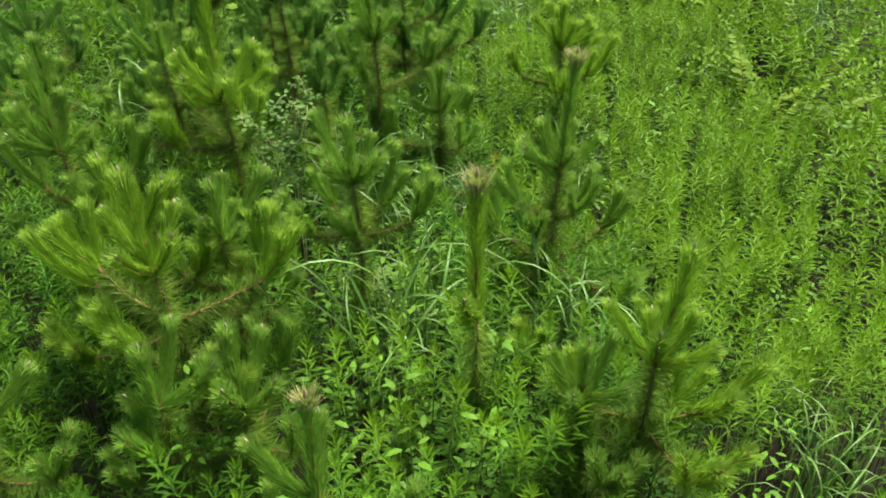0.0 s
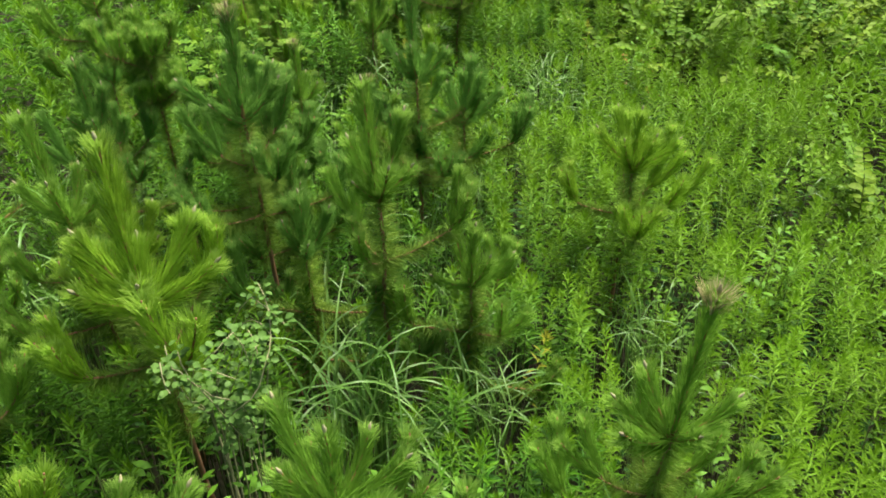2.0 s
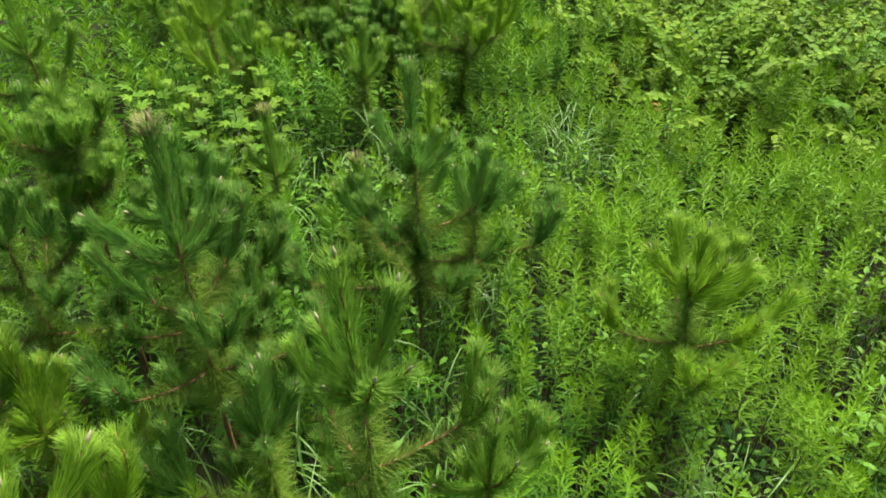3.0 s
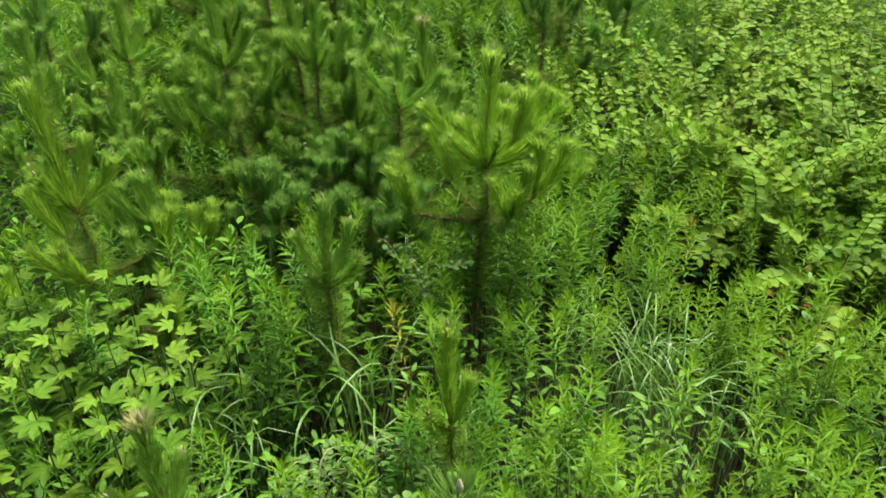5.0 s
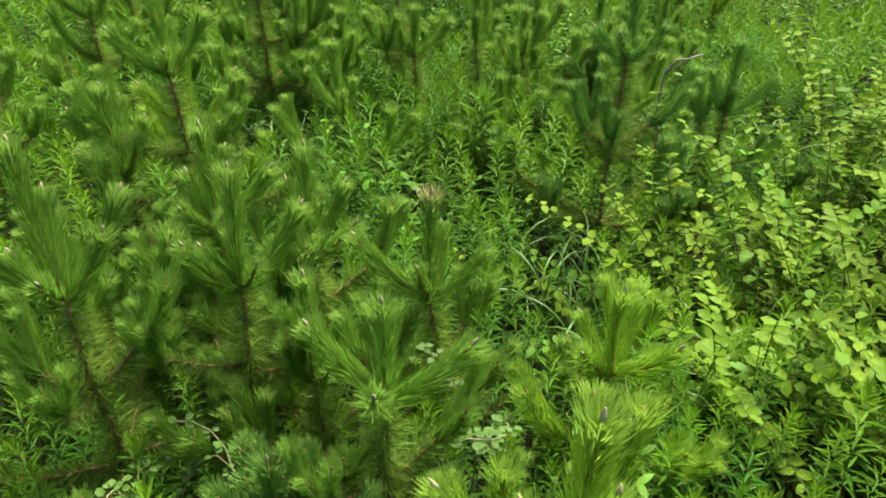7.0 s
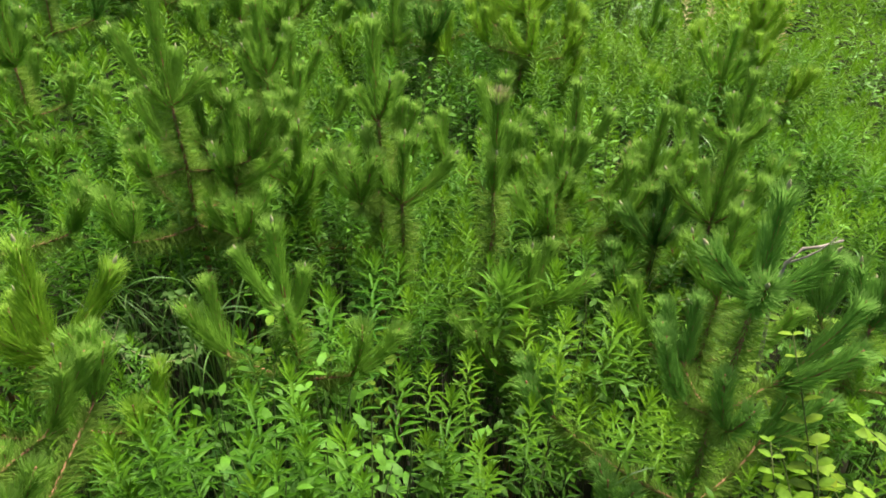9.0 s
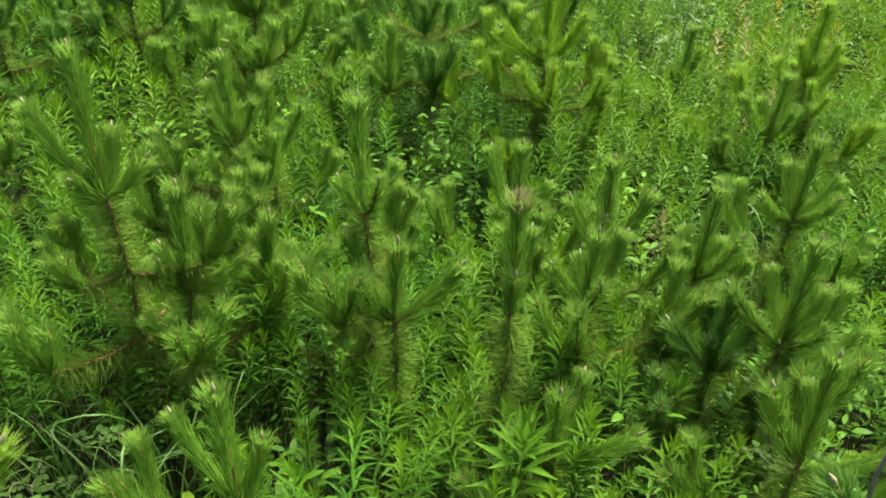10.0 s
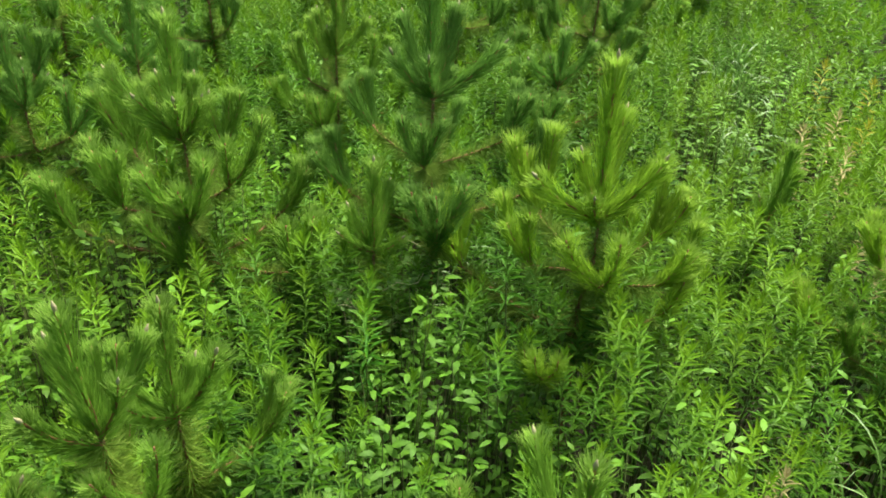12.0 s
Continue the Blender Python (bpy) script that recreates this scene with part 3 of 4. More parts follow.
# ---- weeds ----
def goldenrod_mesh(height, leaves, big=0.064):
    """One goldenrod stem: narrow leaves in a spiral, dense towards the top, where they close into a rosette."""
    zs = np.linspace(0, 1, 6)
    bend = rand(-0.05, 0.05, 2)
    line = np.stack([bend[0] * zs ** 2, bend[1] * zs ** 2, height * zs], 1)
    stem = tube(line[::2], np.linspace(0.0035, 0.0022, 3), 3)
    s = np.concatenate([np.sort(rand(0.6, 0.8, leaves // 4)), np.linspace(0.8, 0.965, leaves - leaves // 4 - 14), np.linspace(0.965, 1.0, 14)])
    a = np.arange(leaves) * 2.39996 + rand(-0.3, 0.3, leaves)
    el = np.interp(s, [0.6, 0.8, 0.96, 1.0], [0.05, 0.35, 0.62, 1.3]) + rand(-0.13, 0.13, leaves)
    out = np.stack([np.cos(a) * np.cos(el), np.sin(a) * np.cos(el), np.sin(el)], 1)
    up = np.stack([-np.cos(a) * np.sin(el), -np.sin(a) * np.sin(el), np.cos(el)], 1)
    base = np.stack([np.interp(s, zs, line[:, i]) for i in range(3)], 1)
    ln = big * np.interp(s, [0.38, 0.7, 0.9, 1.0], [0.9, 1.1, 1.0, 0.7]) * rand(0.88, 1.12, leaves)
    v, f, _ = leaf_set(base, out, up, ln, ln * rand(0.13, 0.165, leaves), 0.3, np.interp(s, [0.4, 0.9, 1], [0.28, 0.15, 0.0]))
    # young top leaves paler; lower ones darkened in colour for shade between stems
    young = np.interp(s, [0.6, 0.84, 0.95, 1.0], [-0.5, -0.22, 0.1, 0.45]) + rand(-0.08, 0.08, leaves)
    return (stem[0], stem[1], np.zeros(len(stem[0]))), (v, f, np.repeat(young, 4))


def broad_weed_mesh(height, leaves, big=0.06, narrow=0.62, fine=True):
    """A leafy herb with oval leaves on thin stalks, turned to the light."""
    stems, blades = [], []
    for _ in range(3):
        h = height * rand(0.75, 1.0)
        zs = np.linspace(0, 1, 5)
        d = rand(-0.12, 0.12, 2)
        line = np.stack([d[0] * zs, d[1] * zs, h * zs], 1)
        stems.append(tube(line[::2], np.linspace(0.003, 0.0015, 3), 3))
        n = leaves // 3
        s = np.sort(rand(0.4, 1.0, n))
        a = rand(0, 6.283, n)
        el = rand(-0.1, 0.5, n)
        out = np.stack([np.cos(a) * np.cos(el), np.sin(a) * np.cos(el), np.sin(el)], 1)
        base = np.stack([np.interp(s, zs, line[:, i]) for i in range(3)], 1) + out * 0.02
        up = unit(np.stack([rand(-0.35, 0.35, n), rand(-0.35, 0.35, n), np.ones(n)], 1))
        ln = big * rand(0.6, 1.15, n)
        blades.append(round_leaf_set(base, out, up, ln, ln * narrow) if fine else oval_leaf_set(base, out, up, ln, ln * narrow))
    (sv, sf, _), (lv, lf, _) = join(stems), join(blades)
    # leaf tone is darker low on the herb and paler towards its top
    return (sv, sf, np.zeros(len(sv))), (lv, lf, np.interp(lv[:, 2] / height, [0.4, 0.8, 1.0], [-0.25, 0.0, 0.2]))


def spread_field(name, variants, spots, tones, label, stem_material, leaf_mat, category="weeds"):
    """Joins many plants of a kind that nobody could count into one object of stems and one of leaves."""
    made = []
    for which, mat, tag in ((0, stem_material, "stems"), (1, leaf_mat, "leaves")):
        vs, fs, ts, k = [], [], [], 0
        for vi, var in enumerate(variants):
            v, f, young = var[which]
            pick = np.nonzero(spots["kind"] == vi)[0]
            if not len(pick):
                continue
            c, s = np.cos(spots["turn"][pick]), np.sin(spots["turn"][pick])
            size = spots["size"][pick]
            x = v[None, :, 0] * c[:, None] - v[None, :, 1] * s[:, None]
            y = v[None, :, 0] * s[:, None] + v[None, :, 1] * c[:, None]
            z = np.broadcast_to(v[None, :, 2], x.shape)
            p = np.stack([x, y, z], -1) * size[:, None, None]
            p[..., 0] += spots["lx"][pick][:, None] * p[..., 2] + spots["x"][pick][:, None]
            p[..., 1] += spots["ly"][pick][:, None] * p[..., 2] + spots["y"][pick][:, None]
            p[..., 2] -= 0.02
            vs.append(p.reshape(-1, 3))
            fs.append((f[None] + len(v) * np.arange(len(pick))[:, None, None] + k).reshape(-1, 3))
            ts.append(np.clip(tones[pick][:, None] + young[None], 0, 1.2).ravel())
            k += len(v) * len(pick)
        made.append((tag, make_mesh(f"{name}_{tag}", np.vstack(vs), np.vstack(fs), mat, np.concatenate(ts))))
    ob = tagged(new(name, made[1][1]), label, category, kind="stuff")
    part("stems", made[0][1], ob)
    return ob


def field(x, y, scale, seed):
    """Smooth noise over the plan, about -1 to 1."""
    r = np.random.default_rng(seed)
    out = np.zeros_like(x)
    for k in range(7):
        a, q = r.uniform(0, 6.28), r.uniform(0.6, 1.7) / scale
        out += np.sin(6.283 * q * (x * np.cos(a) + y * np.sin(a)) + r.uniform(0, 6.28))
    return out / 3.2


def blob(x, y, spots):
    """One inside the given round patches (x, y, radius), soft at the rim."""
    out = np.zeros_like(x)
    for px, py, r in spots:
        out = np.maximum(out, np.clip(1.6 - 1.2 * np.hypot(x - px, y - py) / r, 0, 1))
    return out


# open patches where the soil lies in the dark, and where other plants take over
GAPS = [(-0.9, 1.75, 0.28), (-0.58, 1.62, 0.25), (-1.05, 1.2, 0.25), (-0.3, 1.15, 0.2), (1.2, 1.35, 0.22), (0.9, 0.9, 0.18), (2.1, 7.1, 0.28), (-0.42, 1.6, 0.12), (-0.62, 2.55, 0.2), (-0.45, 3.0, 0.18), (-0.5, 9.05, 0.24), (-0.25, 9.25, 0.16), (-1.25, 9.45, 0.28),
        (1.35, 6.55, 0.22), (0.95, 7.0, 0.25), (0.93, 6.62, 0.2), (0.85, 9.3, 0.2), (-0.85, 10.75, 0.2), (0.25, 9.6, 0.16), (-0.9, 6.95, 0.3)]
BUSHES = [(1.25, 7.62, 0.4), (1.85, 7.9, 0.7), (1.2, 8.5, 0.55), (0.74, 8.1, 0.3), (2.2, 8.8, 0.8), (1.8, 6.95, 0.4), (2.6, 7.4, 0.8), (2.15, 9.7, 0.5),
          (2.9, 9.4, 0.7), (2.35, 4.6, 0.45), (3.2, 8.2, 0.6)]
VINES = [(0.8, 13.3, 0.5), (1.35, 13.8, 0.6), (1.0, 12.8, 0.4), (1.9, 14.5, 0.7), (0.0, 1.35, 0.4), (-0.4, 11.3, 0.5), (-0.55, 10.95, 0.4), (0.2, 10.9, 0.35), (-0.15, 2.3, 0.4), (-0.5, 1.45, 0.35), (-1.0, 12.3, 0.5), (-0.9, 9.35, 0.3),
         (0.7, 9.6, 0.35), (-0.6, 8.9, 0.3), (-1.3, 5.3, 0.5), (-0.6, 5.5, 0.4), (0.2, 5.9, 0.4), (-0.9, 2.45, 0.3), (-0.9, 8.6, 0.35), (2.6, 12.5, 0.6),
         (-1.6, 11.5, 0.5), (-0.4, 5.9, 0.3), (-1.5, 6.0, 0.4), (-0.95, 5.8, 0.5), (-0.9, 6.2, 0.35)]

step = 0.09
gx, gy = np.meshgrid(np.arange(-4.3, 4.3, step), np.arange(-0.6, 17.6, step), indexing="ij")
gx, gy = (gx + rand(-0.06, 0.06, gx.shape)).ravel(), (gy + rand(-0.06, 0.06, gy.shape)).ravel()
keep = ((np.abs(gx) < 2.1) | (rand(0, 1, gx.size) < 0.6)) & (np.abs(gx) < 1.9 + 0.42 * (gy + 0.4)) & (np.abs(gx) < 3.7) & ((field(gx, gy, 0.5, 12) < 0.95) | (gy > 9.8)) & (rand(0, 1, gx.size) > 0.14 * (gx < 0.3) * (gy < 8.5)) & (rand(0, 1, gx.size) > 0.9 * blob(gx, gy, GAPS)) & (rand(0, 1, gx.size) > 0.85 * blob(gx, gy, BUSHES)) & (rand(0, 1, gx.size) > 0.9 * blob(gx, gy, [(q[0], q[1] - 0.08, 0.27) for q in TUFTS]))
vine_here = blob(gx, gy, VINES)
as_vine = rand(0, 1, gx.size) < 0.10 + 0.4 * vine_here
# shade under the pines, put into the weeds' tone; also lifts their height slightly
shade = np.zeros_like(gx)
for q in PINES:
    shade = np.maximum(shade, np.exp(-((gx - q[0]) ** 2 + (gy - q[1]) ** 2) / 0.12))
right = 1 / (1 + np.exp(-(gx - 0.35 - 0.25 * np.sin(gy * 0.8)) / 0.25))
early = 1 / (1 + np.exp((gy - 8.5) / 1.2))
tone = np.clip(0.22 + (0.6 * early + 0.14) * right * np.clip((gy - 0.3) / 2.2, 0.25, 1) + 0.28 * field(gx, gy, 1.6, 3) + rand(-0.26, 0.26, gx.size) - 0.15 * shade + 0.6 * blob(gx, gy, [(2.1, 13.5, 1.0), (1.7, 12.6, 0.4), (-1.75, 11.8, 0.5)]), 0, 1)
tall = np.clip(1.08 - 0.07 * right + 0.16 * blob(gx, gy, [(-0.1, 1.4, 0.9), (-1.2, 6.0, 0.5), (-0.4, 8.8, 0.6), (-1.4, 2.6, 0.9)]) + 0.09 * field(gx, gy, 1.1, 5) + 0.07 * field(gx, gy, 0.42, 9) + rand(-0.17, 0.08, gx.size) + 0.04 * shade + 0.1 * blob(gx, gy, [(0.13, 11.5, 0.4), (-1.7, 11.8, 0.5)]), 0.5, 1.32)


def spots_of(mask, kinds, size=None):
    n = int(mask.sum())
    return {"x": gx[mask], "y": gy[mask], "kind": rng_np.integers(0, kinds, n), "turn": rand(0, 6.283, n), "size": tall[mask] if size is None else size,
            "lx": rng_np.normal(0, 0.05, n), "ly": rng_np.normal(0, 0.05, n)}


near_zone = np.abs(gx) < 2.1
far_zone = ~near_zone
ROD = [goldenrod_mesh(1.0, 56, big) for big in (0.052, 0.06, 0.067, 0.072, 0.055, 0.062, 0.068, 0.058)]
ROD_FAR = [goldenrod_mesh(1.0, 34, 0.09) for _ in range(4)]
HERB = [broad_weed_mesh(1.0, 45, 0.05, 0.4, False) for _ in range(6)]

# the stems that stand out singly are plants of their own
single = keep & ~as_vine & near_zone & (np.abs(gx + 0.1) < 1.5) & (gy > 1.2) & (gy < 13) & (rand(0, 1, gx.size) < 0.11)
rods = keep & ~as_vine & ~single
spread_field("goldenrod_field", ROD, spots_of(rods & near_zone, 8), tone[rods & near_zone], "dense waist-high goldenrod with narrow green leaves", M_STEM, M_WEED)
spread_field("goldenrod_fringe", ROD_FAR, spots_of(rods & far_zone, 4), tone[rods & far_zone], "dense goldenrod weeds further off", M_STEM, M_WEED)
lone = keep & as_vine & (np.abs(gx + 0.1) < 1.5) & (gy > 1.2) & (gy < 13) & (rand(0, 1, gx.size) < 0.16)
herbs = keep & as_vine & ~lone
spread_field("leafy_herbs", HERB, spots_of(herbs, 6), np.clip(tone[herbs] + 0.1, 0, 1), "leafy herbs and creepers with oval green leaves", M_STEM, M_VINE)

made = []
for s, f in ROD:
    made.append((make_mesh("stem", s[0], s[1], M_STEM, np.full(len(s[0]), 0.4)), {}))
    for key, value in (("green", 0.2), ("fresh", 0.5), ("yellow-green", 0.85)):
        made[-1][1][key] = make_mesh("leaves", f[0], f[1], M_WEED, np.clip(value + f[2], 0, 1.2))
for i in np.nonzero(single)[0][:230]:
    stem, leaves = made[rng_np.integers(8)]
    key = "green" if tone[i] < 0.33 else "fresh" if tone[i] < 0.62 else "yellow-green"
    root = tagged(new("goldenrod"), f"{key} goldenrod stem with narrow leaves in a spiral", "weed", "goldenrod plants")
    root.matrix_basis = pose(gx[i], gy[i], -0.02, rand(-6, 6), rand(-6, 6), rand(0, 360)) @ Matrix.Scale(tall[i] * 1.06, 4)
    part("stem", stem, root)
    part("leaves", leaves[key], root)

made = []
for s, f in HERB:
    made.append((make_mesh("stem", s[0], s[1], M_STEM, np.full(len(s[0]), 0.4)), {}))
    for key, value in (("green", 0.3), ("light green", 0.65)):
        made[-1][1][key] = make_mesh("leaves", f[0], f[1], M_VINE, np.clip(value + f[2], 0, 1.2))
for i in np.nonzero(lone)[0]:
    stem, leaves = made[rng_np.integers(6)]
    key = "green" if tone[i] < 0.4 else "light green"
    root = tagged(new("leafy_herb"), f"{key} herb with oval leaves among goldenrod", "herb", "leafy herbs")
    root.matrix_basis = pose(gx[i], gy[i], -0.02, rand(-6, 6), rand(-6, 6), rand(0, 360)) @ Matrix.Scale(tall[i] * 1.03, 4)
    part("stem", stem, root)
    part("leaves", leaves[key], root)

# the same weeds go on all round
ox, oy = np.meshgrid(np.arange(-9, 9, 0.36), np.arange(-5.5, 22, 0.36), indexing="ij")
ox, oy = (ox + rand(-0.1, 0.1, ox.shape)).ravel(), (oy + rand(-0.1, 0.1, oy.shape)).ravel()
outer = ~((np.abs(ox) < 1.85 + 0.42 * (oy + 0.4)) & (np.abs(ox) < 3.65) & (oy > -0.6) & (oy < 17.6))
ox, oy = ox[outer], oy[outer]
ROD_WIDE = [goldenrod_mesh(1.0, 24, 0.32) for _ in range(4)]
wide = {"x": ox, "y": oy, "kind": rng_np.integers(0, 4, ox.size), "turn": rand(0, 6.283, ox.size), "size": rand(0.75, 1.1, ox.size), "lx": rng_np.normal(0, 0.07, ox.size), "ly": rng_np.normal(0, 0.07, ox.size)}
spread_field("goldenrod_surround", ROD_WIDE, wide, np.clip(0.3 + 0.25 * field(ox, oy, 1.6, 3) + rand(-0.15, 0.15, ox.size), 0, 1), "goldenrod weeds that go on round the young pines", M_STEM, M_WEED)

# low undergrowth in the shade, its leaf colour darkened to deepen the weed gaps
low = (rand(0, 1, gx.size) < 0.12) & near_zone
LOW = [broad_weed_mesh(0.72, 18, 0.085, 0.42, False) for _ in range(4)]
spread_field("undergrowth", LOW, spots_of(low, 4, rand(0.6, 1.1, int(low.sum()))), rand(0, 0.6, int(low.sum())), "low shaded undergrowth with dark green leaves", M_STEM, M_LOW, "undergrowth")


# ---- arching bushes with oval leaflets ----
LEAFLETS = []
for k in range(4):
    v, tri, al = round_leaf_set(np.zeros((1, 3)), np.array([[1.0, 0, 0]]), np.array([[0, 0, 1.0]]), 0.05, 0.034, rand(0.05, 0.18), rand(0.05, 0.2))
    LEAFLETS.append(make_mesh("leaflet", v, tri, M_BUSH, np.full(len(v), 0.1 + 0.22 * k)))


def bush(x, y, size, height, near=False):
    root = tagged(new("shrub"), "bushy shrub with arching stems of paired yellow-green oval leaflets", "shrub", "yellow-green shrubs")
    root.location = (x, y, 0)
    for _ in range(int(15 + 10 * size)):
        a, ln = rand(0, 6.283), height * rand(0.85, 1.2)
        line = curve(ln, rand(76, 90), rand(-5, 62), 12, 0.03)
        c, s = math.cos(a), math.sin(a)
        turn = np.array([[c, s, 0], [-s, c, 0], [0, 0, 1]])
        off = np.array([rand(-0.5, 0.5) * size * 0.8, rand(-0.5, 0.5) * size * 0.8, 0])
        v, f, _ = tube(line @ turn + off, np.linspace(0.005, 0.0015, 12), 5)
        stem = part("stem", make_mesh("stem", v, f, M_STEM, np.full(len(v), 0.8), smooth=True), root)
        n = 44
        st = np.repeat(np.linspace(0.3, 1.0, n // 2), 2)
        base = np.stack([np.interp(st, np.linspace(0, 1, 12), line[:, i]) for i in range(3)], 1)
        tg = unit(np.gradient(line, axis=0))
        tan = unit(np.stack([np.interp(st, np.linspace(0, 1, 12), tg[:, i]) for i in range(3)], 1))
        side = np.array([0, 1.0, 0]) * np.tile([1, -1], n // 2)[:, None]
        out = side * 0.8 + tan * 0.25 + rng_np.normal(0, 0.25, (n, 3)) * np.array([1, 1, 0.7])
        up = np.array([0.25, 0, 1.0]) + rng_np.normal(0, 0.35, (n, 3))
        up *= np.sign(up[:, 2:3])
        L = rand(0.052, 0.078, n) * np.interp(st, [0.3, 0.8, 1], [1, 1, 0.6])
        if near:
            for i in range(n):
                zz = (turn.T @ unit(up[i]))
                xx = unit(turn.T @ out[i])
                yy = unit(np.cross(zz, xx))
                zz = np.cross(xx, yy)
                p = base[i] @ turn + off
                lm = Matrix(((xx[0], yy[0], zz[0], p[0]), (xx[1], yy[1], zz[1], p[1]), (xx[2], yy[2], zz[2], p[2]), (0, 0, 0, 1)))
                part("leaflet", LEAFLETS[rng_np.integers(4)], stem, m=lm @ Matrix.Scale(L[i] / 0.05, 4))
            continue
        v, f, al = round_leaf_set(base, out, up, L, L * 0.62)
        tagged(part("foliage", make_mesh("foliage", v @ turn + off, f, M_BUSH, np.full(len(v), rand(0, 0.9)), al), stem), kind="stuff")
    return root


for x, y, r in BUSHES:
    for k in range(max(2, int(5 * r))):
        a, d = rand(0, 6.283), r * rand(0.15, 0.8)
        bush(x + d * math.cos(a), y + d * math.sin(a), rand(0.3, 0.55), rand(1.15, 1.5), (x, y) == (1.25, 7.62) and k < 1)


# ---- grass tufts ----
BLADES = []
for k in range(14):
    m = 12
    rise = np.array([0, 0, rand(0.6, 0.82)])
    bow = curve(rand(0.3, 0.5), rand(66, 84), rand(-88, -45) if k < 11 else rand(0, 45), m - 2, 0.015)
    line = np.vstack([[[0, 0, 0]], [rise * 0.5], bow + rise])
    w = 0.0072 * rand(0.75, 1.2) * np.interp(np.linspace(0, 1, m), [0, 0.3, 0.75, 1], [0.5, 1, 0.8, 0.05])
    twist = rand(-0.5, 0.5) * np.linspace(0, 1, m)
    side = np.stack([np.zeros(m), np.cos(twist), np.sin(twist)], 1)
    up = np.array([0, 0, 1.0]) * (w * 0.22)[:, None]
    v = np.stack([line - side * w[:, None] / 2 + up, line, line + side * w[:, None] / 2 + up], 1).reshape(-1, 3)
    tri = []
    for i in range(m - 1):
        for j in (0, 1):
            q = i * 3 + j
            tri += [(q, q + 1, q + 4), (q, q + 4, q + 3)]
    BLADES.append(make_mesh("blade", v, np.array(tri), M_GRASS, np.full(len(v), rand(0, 0.7)), smooth=True))


def grass_tuft(x, y, blades, size):
    """Long blades that rise steeply from one crown and arch over."""
    root = tagged(new("grass_tuft"), "tuft of long arching pale green grass blades among weeds", "grass", "grass tufts")
    root.location = (x, y, -0.01)
    for i in range(blades):
        part("blade", BLADES[rng_np.integers(14)], root, m=pose(rng_np.normal(0, 0.04), rng_np.normal(0, 0.04), 0, rand(-9, 9), rand(-9, 9), i * 137.5 + rand(-30, 30)) @ Matrix.Scale(size * rand(0.85, 1.1), 4))
    return root


for x, y, n, h in TUFTS:
    grass_tuft(x, y, n, h * 1.1)


# fine grass blades that rise between the weeds
def thin_grass(patches, count):
    m, vs, fs, ts = 10, [], [], []
    t = np.linspace(0, 1, m)
    for px, py, r in patches:
        for _ in range(int(count * r * r)):
            x, y, a = px + rng_np.normal(0, r * 0.6), py + rng_np.normal(0, r * 0.6), rand(0, 6.283)
            h, reach = rand(0.85, 1.18), rand(0.12, 0.34)
            out = reach * np.clip((t - 0.45) / 0.55, 0, 1) ** 1.5 + 0.04 * t
            line = np.stack([x + out * np.cos(a), y + out * np.sin(a), h * (1 - (1 - t) ** 1.8) - reach * 0.9 * np.clip((t - 0.6) / 0.4, 0, 1) ** 2], 1)
            w = rand(0.0014, 0.0028) * np.interp(t, [0, 0.6, 1], [0.8, 1, 0.1])
            side = np.array([-np.sin(a), np.cos(a), 0.25])
            k = len(vs) * 2 * m
            vs.append(np.stack([line - side * w[:, None], line + side * w[:, None]], 1).reshape(-1, 3))
            i = np.arange(m - 1) * 2
            fs.append(np.vstack([np.stack([i, i + 1, i + 3], 1), np.stack([i, i + 3, i + 2], 1)]) + k)
            ts.append(np.full(2 * m, rand(0, 0.8)))
    return tagged(new("thin_grass", make_mesh("thin_grass", np.vstack(vs), np.vstack(fs), M_GRASS, np.concatenate(ts))), "fine pale green grass blades between the weeds", "grass", kind="stuff")


THIN = [(-0.5, 5.3, 0.45), (-0.9, 5.5, 0.4), (0.1, 5.2, 0.35), (-0.2, 4.9, 0.4), (0.6, 5.8, 0.5), (0.1, 3.6, 0.35), (-0.3, 2.4, 0.4), (0.7, 2.3, 0.4), (1.4, 4.4, 0.5), (0.9, 3.4, 0.4),
        (0.3, 8.0, 0.35), (-1.3, 9.5, 0.35), (0.8, 8.2, 0.3), (1.5, 14.2, 0.6), (0.9, 10.9, 0.3), (-1.5, 5.8, 0.4), (-2.0, 4.4, 0.5), (1.3, 1.4, 0.4), (0.2, 6.1, 0.4)]
thin_grass(THIN, 240)


# ---- single plants that stand out ----
def lobed_leaf(length):
    """A broad leaf with five toothed lobes, slightly cupped."""
    v, tri = [(0, 0, 0)], []
    for lobe, (ang, ln) in enumerate(((-1.25, 0.55), (-0.62, 0.82), (0.0, 1.0), (0.62, 0.82), (1.25, 0.55))):
        k = len(v)
        c, s = math.cos(ang), math.sin(ang)
        for fx, fy, fz in ((0.3, -0.10, 0.02), (0.62, -0.15, 0.05), (0.8, -0.10, 0.03), (1.0, 0.0, -0.06), (0.8, 0.10, 0.03), (0.62, 0.15, 0.05), (0.3, 0.10, 0.02), (0.55, 0.0, 0.0)):
            px, py = fx * ln, fy * (0.6 + 0.4 * ln)
            v.append(((px * c - py * s) * length, (px * s + py * c) * length, fz * length))
        m = k + 7
        tri += [(0, k, m), (k, k + 1, m), (k + 1, k + 2, m), (k + 2, k + 3, m), (k + 3, k + 4, m), (k + 4, k + 5, m), (k + 5, k + 6, m), (k + 6, 0, m)]
    return make_mesh("leaf", np.array(v), np.array(tri), M_LOBED, np.full(len(v), rand(0, 0.9)))


LOBED = [lobed_leaf(s) for s in (0.08, 0.098, 0.115)]


